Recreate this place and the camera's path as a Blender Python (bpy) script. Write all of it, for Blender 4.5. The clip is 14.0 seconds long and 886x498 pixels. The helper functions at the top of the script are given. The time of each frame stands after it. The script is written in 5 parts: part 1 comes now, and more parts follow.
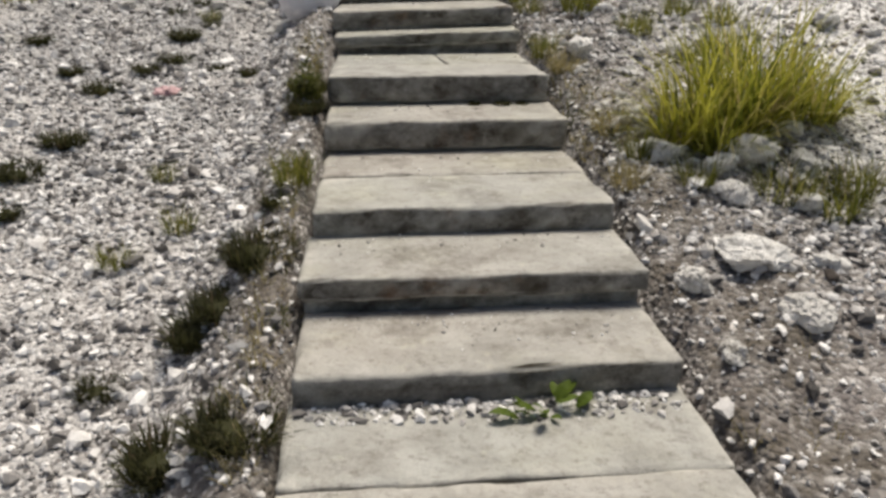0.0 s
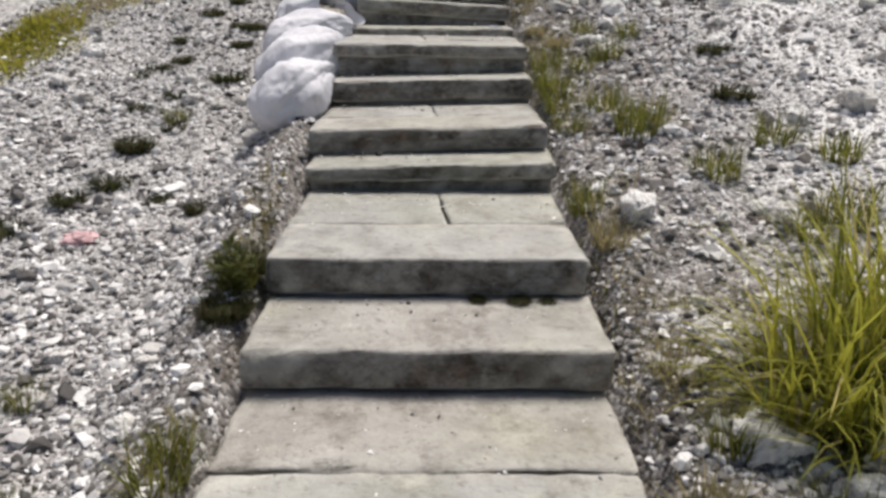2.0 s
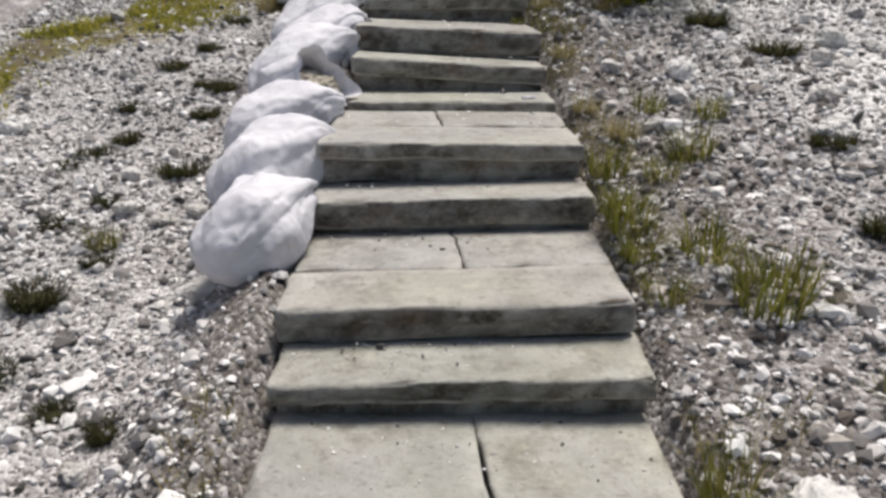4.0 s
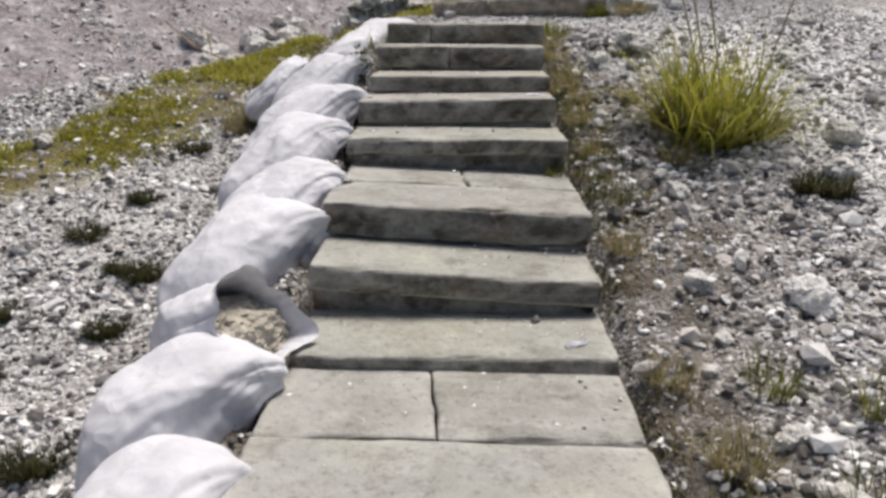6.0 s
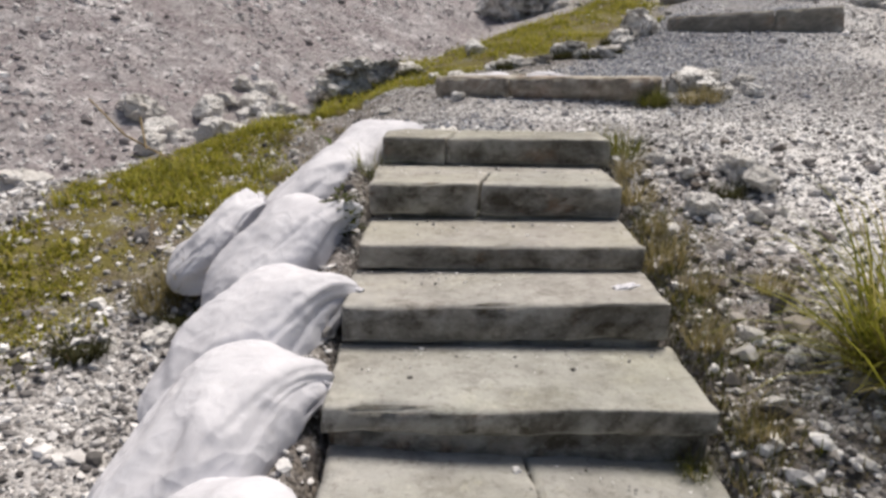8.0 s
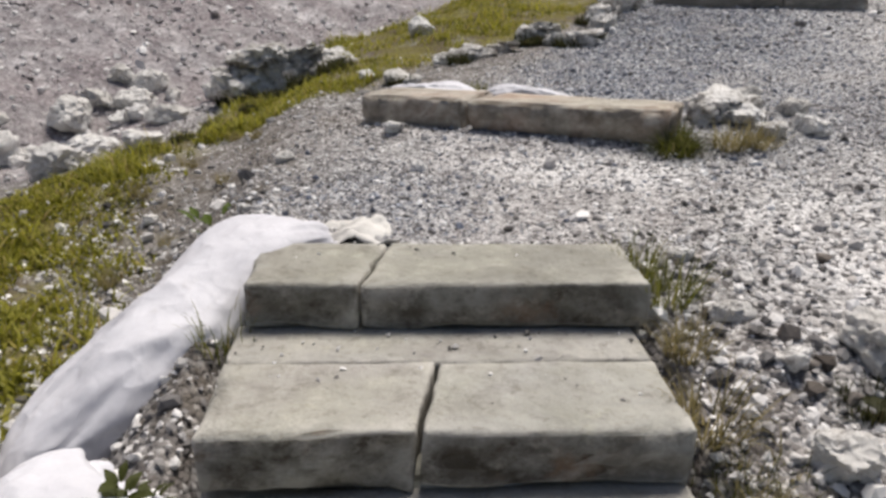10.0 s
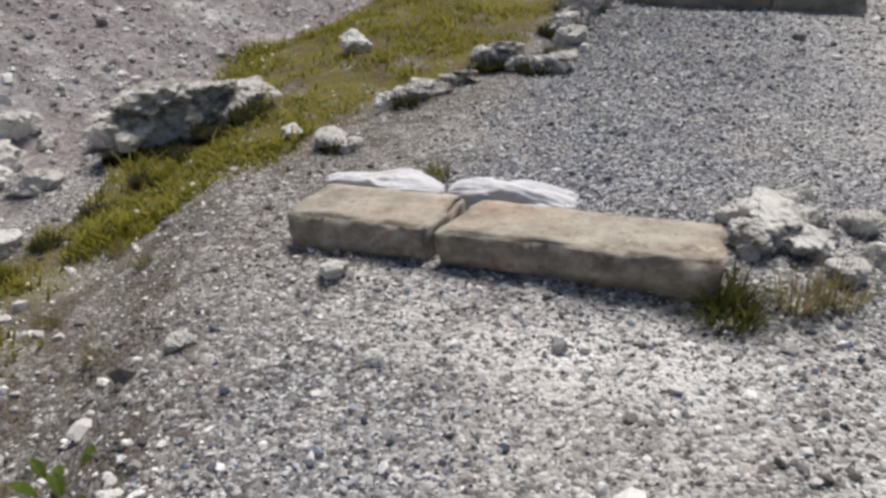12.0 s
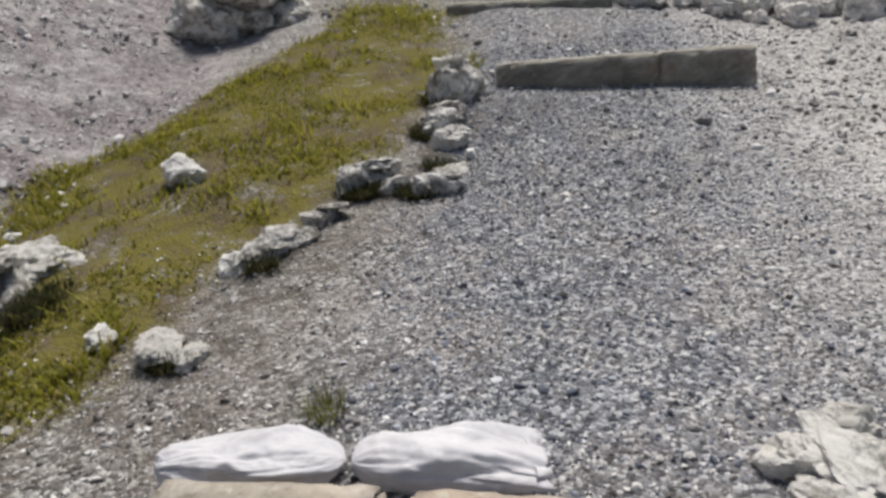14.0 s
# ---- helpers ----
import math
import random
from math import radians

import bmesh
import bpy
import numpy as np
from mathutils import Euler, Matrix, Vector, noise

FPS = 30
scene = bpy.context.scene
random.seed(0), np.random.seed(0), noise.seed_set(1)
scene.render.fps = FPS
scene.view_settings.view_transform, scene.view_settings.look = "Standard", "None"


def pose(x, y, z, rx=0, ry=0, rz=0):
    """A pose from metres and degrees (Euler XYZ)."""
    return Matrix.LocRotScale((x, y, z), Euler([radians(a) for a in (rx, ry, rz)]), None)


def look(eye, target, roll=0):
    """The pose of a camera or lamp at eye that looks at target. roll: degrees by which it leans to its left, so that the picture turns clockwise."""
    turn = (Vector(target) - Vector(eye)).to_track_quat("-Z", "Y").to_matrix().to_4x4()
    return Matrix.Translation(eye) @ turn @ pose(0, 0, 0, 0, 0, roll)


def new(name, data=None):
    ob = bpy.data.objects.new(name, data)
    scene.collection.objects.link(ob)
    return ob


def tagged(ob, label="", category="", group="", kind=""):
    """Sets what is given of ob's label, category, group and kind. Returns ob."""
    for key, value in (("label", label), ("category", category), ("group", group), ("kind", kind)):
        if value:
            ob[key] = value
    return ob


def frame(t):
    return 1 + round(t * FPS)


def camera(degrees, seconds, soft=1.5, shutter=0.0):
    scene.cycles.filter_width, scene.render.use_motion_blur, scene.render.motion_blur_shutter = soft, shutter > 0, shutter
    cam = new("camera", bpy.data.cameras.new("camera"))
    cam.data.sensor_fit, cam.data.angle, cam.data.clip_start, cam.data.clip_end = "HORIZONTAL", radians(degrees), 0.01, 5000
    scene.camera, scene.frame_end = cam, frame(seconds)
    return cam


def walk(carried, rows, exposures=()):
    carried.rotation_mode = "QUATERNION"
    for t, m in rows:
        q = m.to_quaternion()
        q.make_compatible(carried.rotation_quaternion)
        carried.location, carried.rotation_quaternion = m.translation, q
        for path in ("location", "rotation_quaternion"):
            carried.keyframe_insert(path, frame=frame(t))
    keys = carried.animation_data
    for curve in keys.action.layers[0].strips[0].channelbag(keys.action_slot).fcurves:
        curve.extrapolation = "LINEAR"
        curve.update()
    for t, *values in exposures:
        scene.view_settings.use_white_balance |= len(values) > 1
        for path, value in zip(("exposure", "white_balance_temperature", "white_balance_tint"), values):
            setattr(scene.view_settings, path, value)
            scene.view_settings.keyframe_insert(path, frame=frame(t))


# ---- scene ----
cam = camera(60.1, 14.0, soft=3.1)
METRES, EYE, TILT, LEAN, TURN = 11.6, 1.55, -21.0, 0.0, -4.7
ROWS = [
    (0.0, 0.0, 0.0, 0.0, 0.0, 0.0, -0.0),
    (0.5, 0.0087, 0.0302, 0.0111, -0.07, 1.59, 0.39),
    (1.0, 0.0129, 0.0562, 0.0335, 2.22, 2.59, -0.93),
    (1.5, 0.0125, 0.0811, 0.0521, 3.22, 2.88, -1.84),
    (2.0, 0.0186, 0.1062, 0.0703, 3.87, 2.05, -1.97),
    (2.5, 0.0111, 0.1331, 0.0886, 3.05, 0.83, -1.67),
    (5.0, -0.0061, 0.2678, 0.1834, 5.13, 2.54, -2.03),
    (5.5, -0.0084, 0.3009, 0.209, 5.65, 3.13, -2.32),
    (6.0, -0.0046, 0.3308, 0.2324, 5.64, 4.06, -2.54),
    (6.5, -0.0166, 0.3663, 0.254, 5.4, 4.75, -2.59),
    (7.0, -0.0227, 0.4036, 0.2762, 4.84, 5.27, -2.58),
    (7.5, -0.0306, 0.4361, 0.2991, 4.38, 5.62, -2.51),
    (8.0, -0.0414, 0.4727, 0.3246, 3.96, 5.95, -2.46),
    (8.5, -0.0414, 0.5128, 0.3473, 3.54, 6.37, -2.39),
    (11.0, -0.047, 0.6631, 0.4523, -0.83, -1.71, -1.44),
    (11.5, -0.0472, 0.6846, 0.4754, 1.15, -2.48, -2.26),
    (12.0, -0.055, 0.7066, 0.4921, -4.36, -2.03, 0.45),
    (12.5, -0.0557, 0.7289, 0.5009, -11.51, -0.95, 3.17),
    (13.0, -0.0567, 0.7523, 0.5256, -12.25, 1.33, 3.82),
    (13.5, -0.0607, 0.7813, 0.545, -14.53, 1.39, 6.79),
    (14.0, -0.0535, 0.8102, 0.5541, -15.27, 0.4, 6.94),
]
walk(cam, [(t, pose(0, 0, EYE, TILT, LEAN, TURN) @ pose(METRES * x, METRES * y, METRES * z, 90 + pitch, roll, yaw)) for t, x, y, z, yaw, pitch, roll in ROWS],
     exposures=[(0.0, 0.42, 6880, 9), (0.6, 0.45, 6580, 10), (2.0, 0.51, 6500, 11), (5.0, 0.43, 6480, 11), (8.5, 0.41, 6700, 12), (11.0, 0.27, 6450, 11), (12.3, 0.17, 6480, 10), (14.0, 0.18, 6500, 9)])

# ---- world, sun, exposure ----
world = bpy.data.worlds.new("world")
scene.world = world
world.use_nodes = True
wn = world.node_tree.nodes
sky = wn.new("ShaderNodeTexSky")
sky.sky_type = "NISHITA"
sky.sun_disc = False
sky.sun_elevation, sky.sun_rotation = radians(70), radians(33)
sky.dust_density, sky.ozone_density = 3.0, 1.0
wn["Background"].inputs["Strength"].default_value = 0.052
world.node_tree.links.new(sky.outputs[0], wn["Background"].inputs["Color"])
sun_data = bpy.data.lights.new("sun", "SUN")
sun_data.energy, sun_data.angle, sun_data.color = 3.15, radians(24), (1.0, 0.945, 0.86)
sun = new("sun", sun_data)
sun.matrix_world = look((6, 17, 30), (0, 8, 1))


# ---- materials ----
def material(name, rough=0.85):
    mat = bpy.data.materials.new(name)
    mat.use_nodes = True
    nt = mat.node_tree
    bsdf = nt.nodes["Principled BSDF"]
    bsdf.inputs["Roughness"].default_value = rough
    bsdf.inputs["Specular IOR Level"].default_value = 0.25
    return mat, nt, bsdf


def node(nt, kind, **values):
    n = nt.nodes.new(kind)
    for key, value in values.items():
        n.inputs[key].default_value = value
    return n


def coords(nt, obj=False):
    return nt.nodes.new("ShaderNodeTexCoord").outputs["Object" if obj else "Generated"] if obj else nt.nodes.new("ShaderNodeNewGeometry").outputs["Position"]


def noise_tex(nt, vec, scale, detail=4.0, rough=0.6):
    n = node(nt, "ShaderNodeTexNoise", Scale=scale, Detail=detail, Roughness=rough)
    nt.links.new(vec, n.inputs["Vector"])
    return n.outputs["Fac"]


def voronoi(nt, vec, scale, feature="F1"):
    n = node(nt, "ShaderNodeTexVoronoi", Scale=scale)
    n.feature = feature
    nt.links.new(vec, n.inputs["Vector"])
    return n


def channel(nt, col):
    n = nt.nodes.new("ShaderNodeSeparateColor")
    nt.links.new(col, n.inputs[0])
    return n.outputs[0]


def ramp(nt, fac, stops):
    n = nt.nodes.new("ShaderNodeValToRGB")
    els = n.color_ramp.elements
    while len(els) < len(stops):
        els.new(0.5)
    for el, (pos, col) in zip(els, stops):
        el.position = pos
        el.color = (*col, 1) if len(col) == 3 else col
    nt.links.new(fac, n.inputs["Fac"])
    return n.outputs["Color"]


def grey(v):
    return (v, v, v)


def mix(nt, fac, a, b, mode="MIX"):
    n = nt.nodes.new("ShaderNodeMix")
    n.data_type, n.blend_type = "RGBA", mode
    for value, socket in ((fac, n.inputs[0]), (a, n.inputs[6]), (b, n.inputs[7])):
        if isinstance(value, (int, float)):
            socket.default_value = value
        elif isinstance(value, tuple):
            socket.default_value = (*value, 1)
        else:
            nt.links.new(value, socket)
    return n.outputs[2]


def bump(nt, bsdf, height, strength, distance, prior=None):
    n = node(nt, "ShaderNodeBump", Strength=strength, Distance=distance)
    nt.links.new(height, n.inputs["Height"])
    if prior is not None:
        nt.links.new(prior, n.inputs["Normal"])
    nt.links.new(n.outputs["Normal"], bsdf.inputs["Normal"])
    return n.outputs["Normal"]


def math_node(nt, op, a, b=0.0):
    n = nt.nodes.new("ShaderNodeMath")
    n.operation = op
    for value, socket in ((a, n.inputs[0]), (b, n.inputs[1])):
        if isinstance(value, (int, float)):
            socket.default_value = value
        else:
            nt.links.new(value, socket)
    return n.outputs[0]


def attribute(nt, name):
    n = nt.nodes.new("ShaderNodeAttribute")
    n.attribute_name = name
    return n.outputs["Fac"]


def ground_material():
    mat, nt, bsdf = material("gravel_ground", 0.95)
    p = coords(nt)
    small = voronoi(nt, p, 52)
    mid = voronoi(nt, p, 33)
    grain, lump = channel(nt, small.outputs["Color"]), channel(nt, mid.outputs["Color"])
    tone = ramp(nt, grain, [(0.0, (0.03, 0.028, 0.028)), (0.40, (0.14, 0.133, 0.13)), (0.72, (0.40, 0.388, 0.38)), (1.0, (0.90, 0.885, 0.87))])
    tone2 = ramp(nt, lump, [(0.0, (0.10, 0.094, 0.09)), (0.6, (0.30, 0.286, 0.278)), (1.0, (0.74, 0.725, 0.71))])
    stones = mix(nt, 0.3, tone, tone2)
    patch = noise_tex(nt, p, 1.7, 5)
    stones = mix(nt, ramp(nt, patch, [(0.35, grey(0.0)), (0.62, grey(0.7))]), stones, mix(nt, 0.5, stones, (0.30, 0.26, 0.25)))
    dust = noise_tex(nt, p, 0.9, 6, 0.7)
    stones = mix(nt, ramp(nt, dust, [(0.54, grey(0.0)), (0.74, grey(0.35))]), stones, (0.60, 0.58, 0.565))
    blue = mix(nt, 0.8, stones, ramp(nt, grain, [(0.0, (0.035, 0.042, 0.06)), (0.6, (0.19, 0.207, 0.245)), (1.0, (0.56, 0.58, 0.62))]))
    col = mix(nt, math_node(nt, "MULTIPLY", attribute(nt, "path"), ramp(nt, noise_tex(nt, p, 2.3, 5, 0.7), [(0.36, grey(0.2)), (0.6, grey(1.0))])), stones, blue)
    dirt = mix(nt, noise_tex(nt, p, 14, 5), (0.05, 0.042, 0.033), (0.18, 0.155, 0.125))
    soil_mask = math_node(nt, "MULTIPLY", attribute(nt, "soil"), ramp(nt, noise_tex(nt, p, 5, 6, 0.7), [(0.38, grey(0.1)), (0.62, grey(1.0))]))
    col = mix(nt, soil_mask, col, dirt)
    fine = ramp(nt, noise_tex(nt, p, 5, 8, 0.8), [(0.36, (0.20, 0.18, 0.19)), (0.50, (0.50, 0.47, 0.485)), (0.62, (0.90, 0.87, 0.88))])
    fine = mix(nt, ramp(nt, noise_tex(nt, p, 0.7, 6, 0.7), [(0.42, grey(0.0)), (0.6, grey(0.8))]), fine, ramp(nt, noise_tex(nt, p, 10, 7, 0.8), [(0.36, (0.18, 0.155, 0.16)), (0.64, (0.58, 0.54, 0.545))]))
    drift = ramp(nt, noise_tex(nt, p, 1.4, 8, 0.75), [(0.45, grey(0.0)), (0.58, grey(0.85))])
    fine = mix(nt, drift, fine, ramp(nt, lump, [(0.0, (0.14, 0.118, 0.125)), (1.0, (0.54, 0.475, 0.49))]))
    col = mix(nt, attribute(nt, "scree"), col, mix(nt, 0.85, col, fine))
    dusty = math_node(nt, "MULTIPLY", attribute(nt, "dust"), ramp(nt, noise_tex(nt, p, 2.6, 9, 0.78), [(0.34, grey(0.1)), (0.54, grey(0.95))]))
    col = mix(nt, dusty, col, mix(nt, ramp(nt, grain, [(0.12, grey(0.0)), (0.3, grey(1.0))]), (0.20, 0.193, 0.19), (0.88, 0.87, 0.86)))
    mossy = mix(nt, noise_tex(nt, p, 9, 5, 0.7), (0.09, 0.082, 0.020), (0.23, 0.20, 0.052))
    mossy = mix(nt, ramp(nt, noise_tex(nt, p, 2.4, 6, 0.75), [(0.47, grey(0.0)), (0.58, grey(0.9))]), mossy, mix(nt, noise_tex(nt, p, 30, 4), (0.07, 0.054, 0.035), (0.18, 0.145, 0.105)))
    moss_mask = math_node(nt, "MULTIPLY", attribute(nt, "moss"), ramp(nt, noise_tex(nt, p, 4.5, 7, 0.8), [(0.32, grey(0.0)), (0.46, grey(1.0))]))
    col = mix(nt, moss_mask, col, mossy)
    nt.links.new(col, bsdf.inputs["Base Color"])
    b = bump(nt, bsdf, small.outputs["Distance"], 0.7, -0.02)
    b = bump(nt, bsdf, math_node(nt, "MULTIPLY", attribute(nt, "scree"), noise_tex(nt, p, 3.2, 8, 0.72)), 0.8, 0.13, b)
    b = bump(nt, bsdf, noise_tex(nt, p, 9, 5, 0.7), 0.5, 0.05, b)
    bump(nt, bsdf, noise_tex(nt, p, 30, 5, 0.7), 0.5, 0.02, b)
    return mat


def stone_material(name, dark, light, tint, moss=0.25, grime_shade_color=(0.058, 0.048, 0.035), stained=0.6, grime_shade_max=1.0, algae=0.28):
    mat, nt, bsdf = material(name, 0.9)
    info = nt.nodes.new("ShaderNodeObjectInfo")
    p = coords(nt)
    shift = nt.nodes.new("ShaderNodeVectorMath")
    nt.links.new(p, shift.inputs[0])
    nt.links.new(info.outputs["Random"], shift.inputs[1])
    v = shift.outputs[0]
    col = mix(nt, ramp(nt, noise_tex(nt, v, 5, 7, 0.7), [(0.3, grey(0.0)), (0.7, grey(1.0))]), dark, light)
    col = mix(nt, ramp(nt, noise_tex(nt, v, 1.6, 4), [(0.45, grey(0.0)), (0.7, grey(0.6))]), col, tint)
    stain = ramp(nt, noise_tex(nt, v, 3.2, 7, 0.75), [(0.52, grey(0.0)), (0.66, grey(1.0))])
    col = mix(nt, math_node(nt, "MULTIPLY", stain, stained), col, (0.10, 0.09, 0.075))
    fleck = ramp(nt, noise_tex(nt, v, 26, 6, 0.8), [(0.36, grey(0.55)), (0.46, grey(0.0))])
    col = mix(nt, fleck, col, (0.13, 0.12, 0.10))
    pale = ramp(nt, noise_tex(nt, v, 2.6, 8, 0.8), [(0.58, grey(0.0)), (0.68, grey(0.5))])
    col = mix(nt, pale, col, (0.60, 0.585, 0.54))
    lichen = ramp(nt, noise_tex(nt, v, 11, 6, 0.7), [(0.60, grey(0.0)), (0.68, grey(1.0))])
    col = mix(nt, math_node(nt, "MULTIPLY", lichen, moss), col, (0.58, 0.57, 0.46))
    speck = ramp(nt, voronoi(nt, v, 60).outputs["Distance"], [(0.08, grey(1.0)), (0.16, grey(0.0))])
    col = mix(nt, math_node(nt, "MULTIPLY", speck, math_node(nt, "MULTIPLY", stain, 0.9)), col, (0.06, 0.055, 0.05))
    col = mix(nt, 0.75, col, ramp(nt, info.outputs["Random"], [(0.0, (0.92, 0.93, 0.85)), (0.3, (1.0, 1.0, 1.0)), (0.65, (1.0, 0.98, 0.96)), (0.85, (1.0, 0.95, 0.92)), (1.0, (0.87, 0.89, 0.88))]), "MULTIPLY")
    film = ramp(nt, noise_tex(nt, v, 1.3, 5, 0.65), [(0.48, grey(0.0)), (0.64, grey(algae))])
    col = mix(nt, film, col, (0.40, 0.40, 0.30))
    # treads scuffed clean by feet; upright faces get dark lichen crust plus painted shade
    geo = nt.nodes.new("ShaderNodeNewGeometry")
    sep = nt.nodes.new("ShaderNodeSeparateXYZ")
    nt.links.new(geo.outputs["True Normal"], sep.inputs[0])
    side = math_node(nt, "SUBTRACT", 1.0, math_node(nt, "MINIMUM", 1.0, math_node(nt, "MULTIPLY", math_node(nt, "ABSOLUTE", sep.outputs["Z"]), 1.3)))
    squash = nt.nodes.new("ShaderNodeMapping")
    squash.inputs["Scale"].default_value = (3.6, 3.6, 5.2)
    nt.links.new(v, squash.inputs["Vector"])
    grime_shade = ramp(nt, noise_tex(nt, squash.outputs[0], 1.6, 8, 0.75), [(0.42, grey(grime_shade_max)), (0.58 if grime_shade_max < 1 else 0.64, grey(0.22))])
    col = mix(nt, math_node(nt, "MULTIPLY", side, grime_shade), col, grime_shade_color)
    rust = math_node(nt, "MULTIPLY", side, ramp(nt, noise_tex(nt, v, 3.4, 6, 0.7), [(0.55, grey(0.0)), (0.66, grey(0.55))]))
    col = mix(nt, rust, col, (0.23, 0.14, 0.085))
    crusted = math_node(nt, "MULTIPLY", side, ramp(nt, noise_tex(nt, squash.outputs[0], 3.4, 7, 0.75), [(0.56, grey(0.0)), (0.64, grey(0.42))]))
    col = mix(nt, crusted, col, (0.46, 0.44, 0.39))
    # arrises rubbed pale
    rubbed = math_node(nt, "MULTIPLY", ramp(nt, geo.outputs["Pointiness"], [(0.51, grey(0.0)), (0.57, grey(0.65))]), ramp(nt, noise_tex(nt, v, 8, 5, 0.7), [(0.42, grey(0.0)), (0.58, grey(1.0))]))
    col = mix(nt, rubbed, col, (0.62, 0.60, 0.55))
    nt.links.new(col, bsdf.inputs["Base Color"])
    b = bump(nt, bsdf, noise_tex(nt, v, 9, 7, 0.7), 0.75, 0.025)
    bump(nt, bsdf, noise_tex(nt, v, 55, 4, 0.7), 0.45, 0.008, b)
    return mat


def pebble_material(name, stops, island=True):
    mat, nt, bsdf = material(name, 0.92)
    p = coords(nt)
    if island:
        rnd = nt.nodes.new("ShaderNodeNewGeometry").outputs["Random Per Island"]
    else:
        rnd = nt.nodes.new("ShaderNodeObjectInfo").outputs["Random"]
    col = ramp(nt, rnd, stops)
    col = mix(nt, ramp(nt, noise_tex(nt, p, 25, 5, 0.7), [(0.35, grey(0.0)), (0.7, grey(0.5))]), col, mix(nt, 0.5, col, (0.12, 0.11, 0.10)))
    nt.links.new(col, bsdf.inputs["Base Color"])
    bump(nt, bsdf, noise_tex(nt, p, 40, 5, 0.7), 0.5, 0.01)
    return mat


def rock_material(name, whiten=0.0, dark_edge=0.52):
    mat, nt, bsdf = material(name, 0.92)
    p = coords(nt)
    rnd = nt.nodes.new("ShaderNodeObjectInfo").outputs["Random"]
    base = ramp(nt, rnd, [(0.0, (0.40, 0.375, 0.335)), (0.5, (0.60, 0.575, 0.54)), (1.0, (0.82, 0.80, 0.775))])
    base = mix(nt, whiten, base, (0.86, 0.85, 0.83))
    col = mix(nt, ramp(nt, noise_tex(nt, p, 7, 7, 0.75), [(dark_edge - 0.16, grey(0.9)), (dark_edge, grey(0.0))]), base, (0.14, 0.122, 0.10))
    col = mix(nt, ramp(nt, noise_tex(nt, p, 15, 6, 0.7), [(0.58, grey(0.0)), (0.68, grey(0.9))]), col, (0.74, 0.72, 0.67))
    nt.links.new(col, bsdf.inputs["Base Color"])
    b = bump(nt, bsdf, noise_tex(nt, p, 12, 7, 0.75), 0.8, 0.04)
    bump(nt, bsdf, voronoi(nt, p, 30).outputs["Distance"], 0.4, 0.01, b)
    return mat


def blade_material(name, low, high, dry, through_light=0.5):
    mat, nt, bsdf = material(name, 0.6)
    rnd = nt.nodes.new("ShaderNodeNewGeometry").outputs["Random Per Island"]
    col = ramp(nt, rnd, [(0.0, low), (0.6, high), (0.85, high), (1.0, dry)])
    nt.links.new(col, bsdf.inputs["Base Color"])
    thin = nt.nodes.new("ShaderNodeBsdfTranslucent")
    nt.links.new(col, thin.inputs["Color"])
    both = nt.nodes.new("ShaderNodeMixShader")
    both.inputs[0].default_value = through_light
    nt.links.new(bsdf.outputs[0], both.inputs[1])
    nt.links.new(thin.outputs[0], both.inputs[2])
    nt.links.new(both.outputs[0], nt.nodes["Material Output"].inputs["Surface"])
    return mat


def sack_material(name, low, high, dirt):
    mat, nt, bsdf = material(name, 0.62)
    p = coords(nt)
    col = mix(nt, ramp(nt, noise_tex(nt, p, 4, 6, 0.7), [(0.35, grey(0.0)), (0.7, grey(1.0))]), low, high)
    col = mix(nt, ramp(nt, noise_tex(nt, p, 9, 7, 0.75), [(0.58, grey(0.0)), (0.78, grey(dirt))]), col, (0.42, 0.39, 0.36))
    nt.links.new(col, bsdf.inputs["Base Color"])
    weave = nt.nodes.new("ShaderNodeTexWave")
    weave.inputs["Scale"].default_value = 90
    nt.links.new(coords(nt, True), weave.inputs["Vector"])
    b = bump(nt, bsdf, weave.outputs["Fac"], 0.12, 0.003)
    b = bump(nt, bsdf, noise_tex(nt, p, 5, 6, 0.6), 0.25, 0.02, b)
    # slack creases of the stiff cloth
    for scale, strength in ((3.6, 0.35), (8.0, 0.18)):
        crinkle = ramp(nt, noise_tex(nt, p, scale, 2, 0.5), [(0.36, grey(0.0)), (0.5, grey(1.0)), (0.60, grey(0.0))])
        b = bump(nt, bsdf, crinkle, strength, 0.014, b)
    return mat


def plain(name, color, rough=0.8):
    mat, nt, bsdf = material(name, rough)
    p = coords(nt)
    col = mix(nt, noise_tex(nt, p, 18, 5), tuple(c * 0.65 for c in color), tuple(min(1, c * 1.25) for c in color))
    nt.links.new(col, bsdf.inputs["Base Color"])
    return mat


GROUND = ground_material()
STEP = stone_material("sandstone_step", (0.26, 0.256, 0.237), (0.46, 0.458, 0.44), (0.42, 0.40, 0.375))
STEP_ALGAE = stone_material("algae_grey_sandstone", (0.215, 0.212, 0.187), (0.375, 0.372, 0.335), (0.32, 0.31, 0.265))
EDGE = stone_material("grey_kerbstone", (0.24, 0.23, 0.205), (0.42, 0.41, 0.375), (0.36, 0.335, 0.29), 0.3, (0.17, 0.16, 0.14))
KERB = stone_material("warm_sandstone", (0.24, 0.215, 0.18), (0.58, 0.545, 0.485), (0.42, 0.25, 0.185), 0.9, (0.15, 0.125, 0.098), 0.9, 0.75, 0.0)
PEBBLE = pebble_material("gravel_stones", [(0.0, (0.06, 0.057, 0.056)), (0.26, (0.22, 0.21, 0.207)), (0.5, (0.60, 0.585, 0.576)), (1.0, (0.97, 0.96, 0.95))])
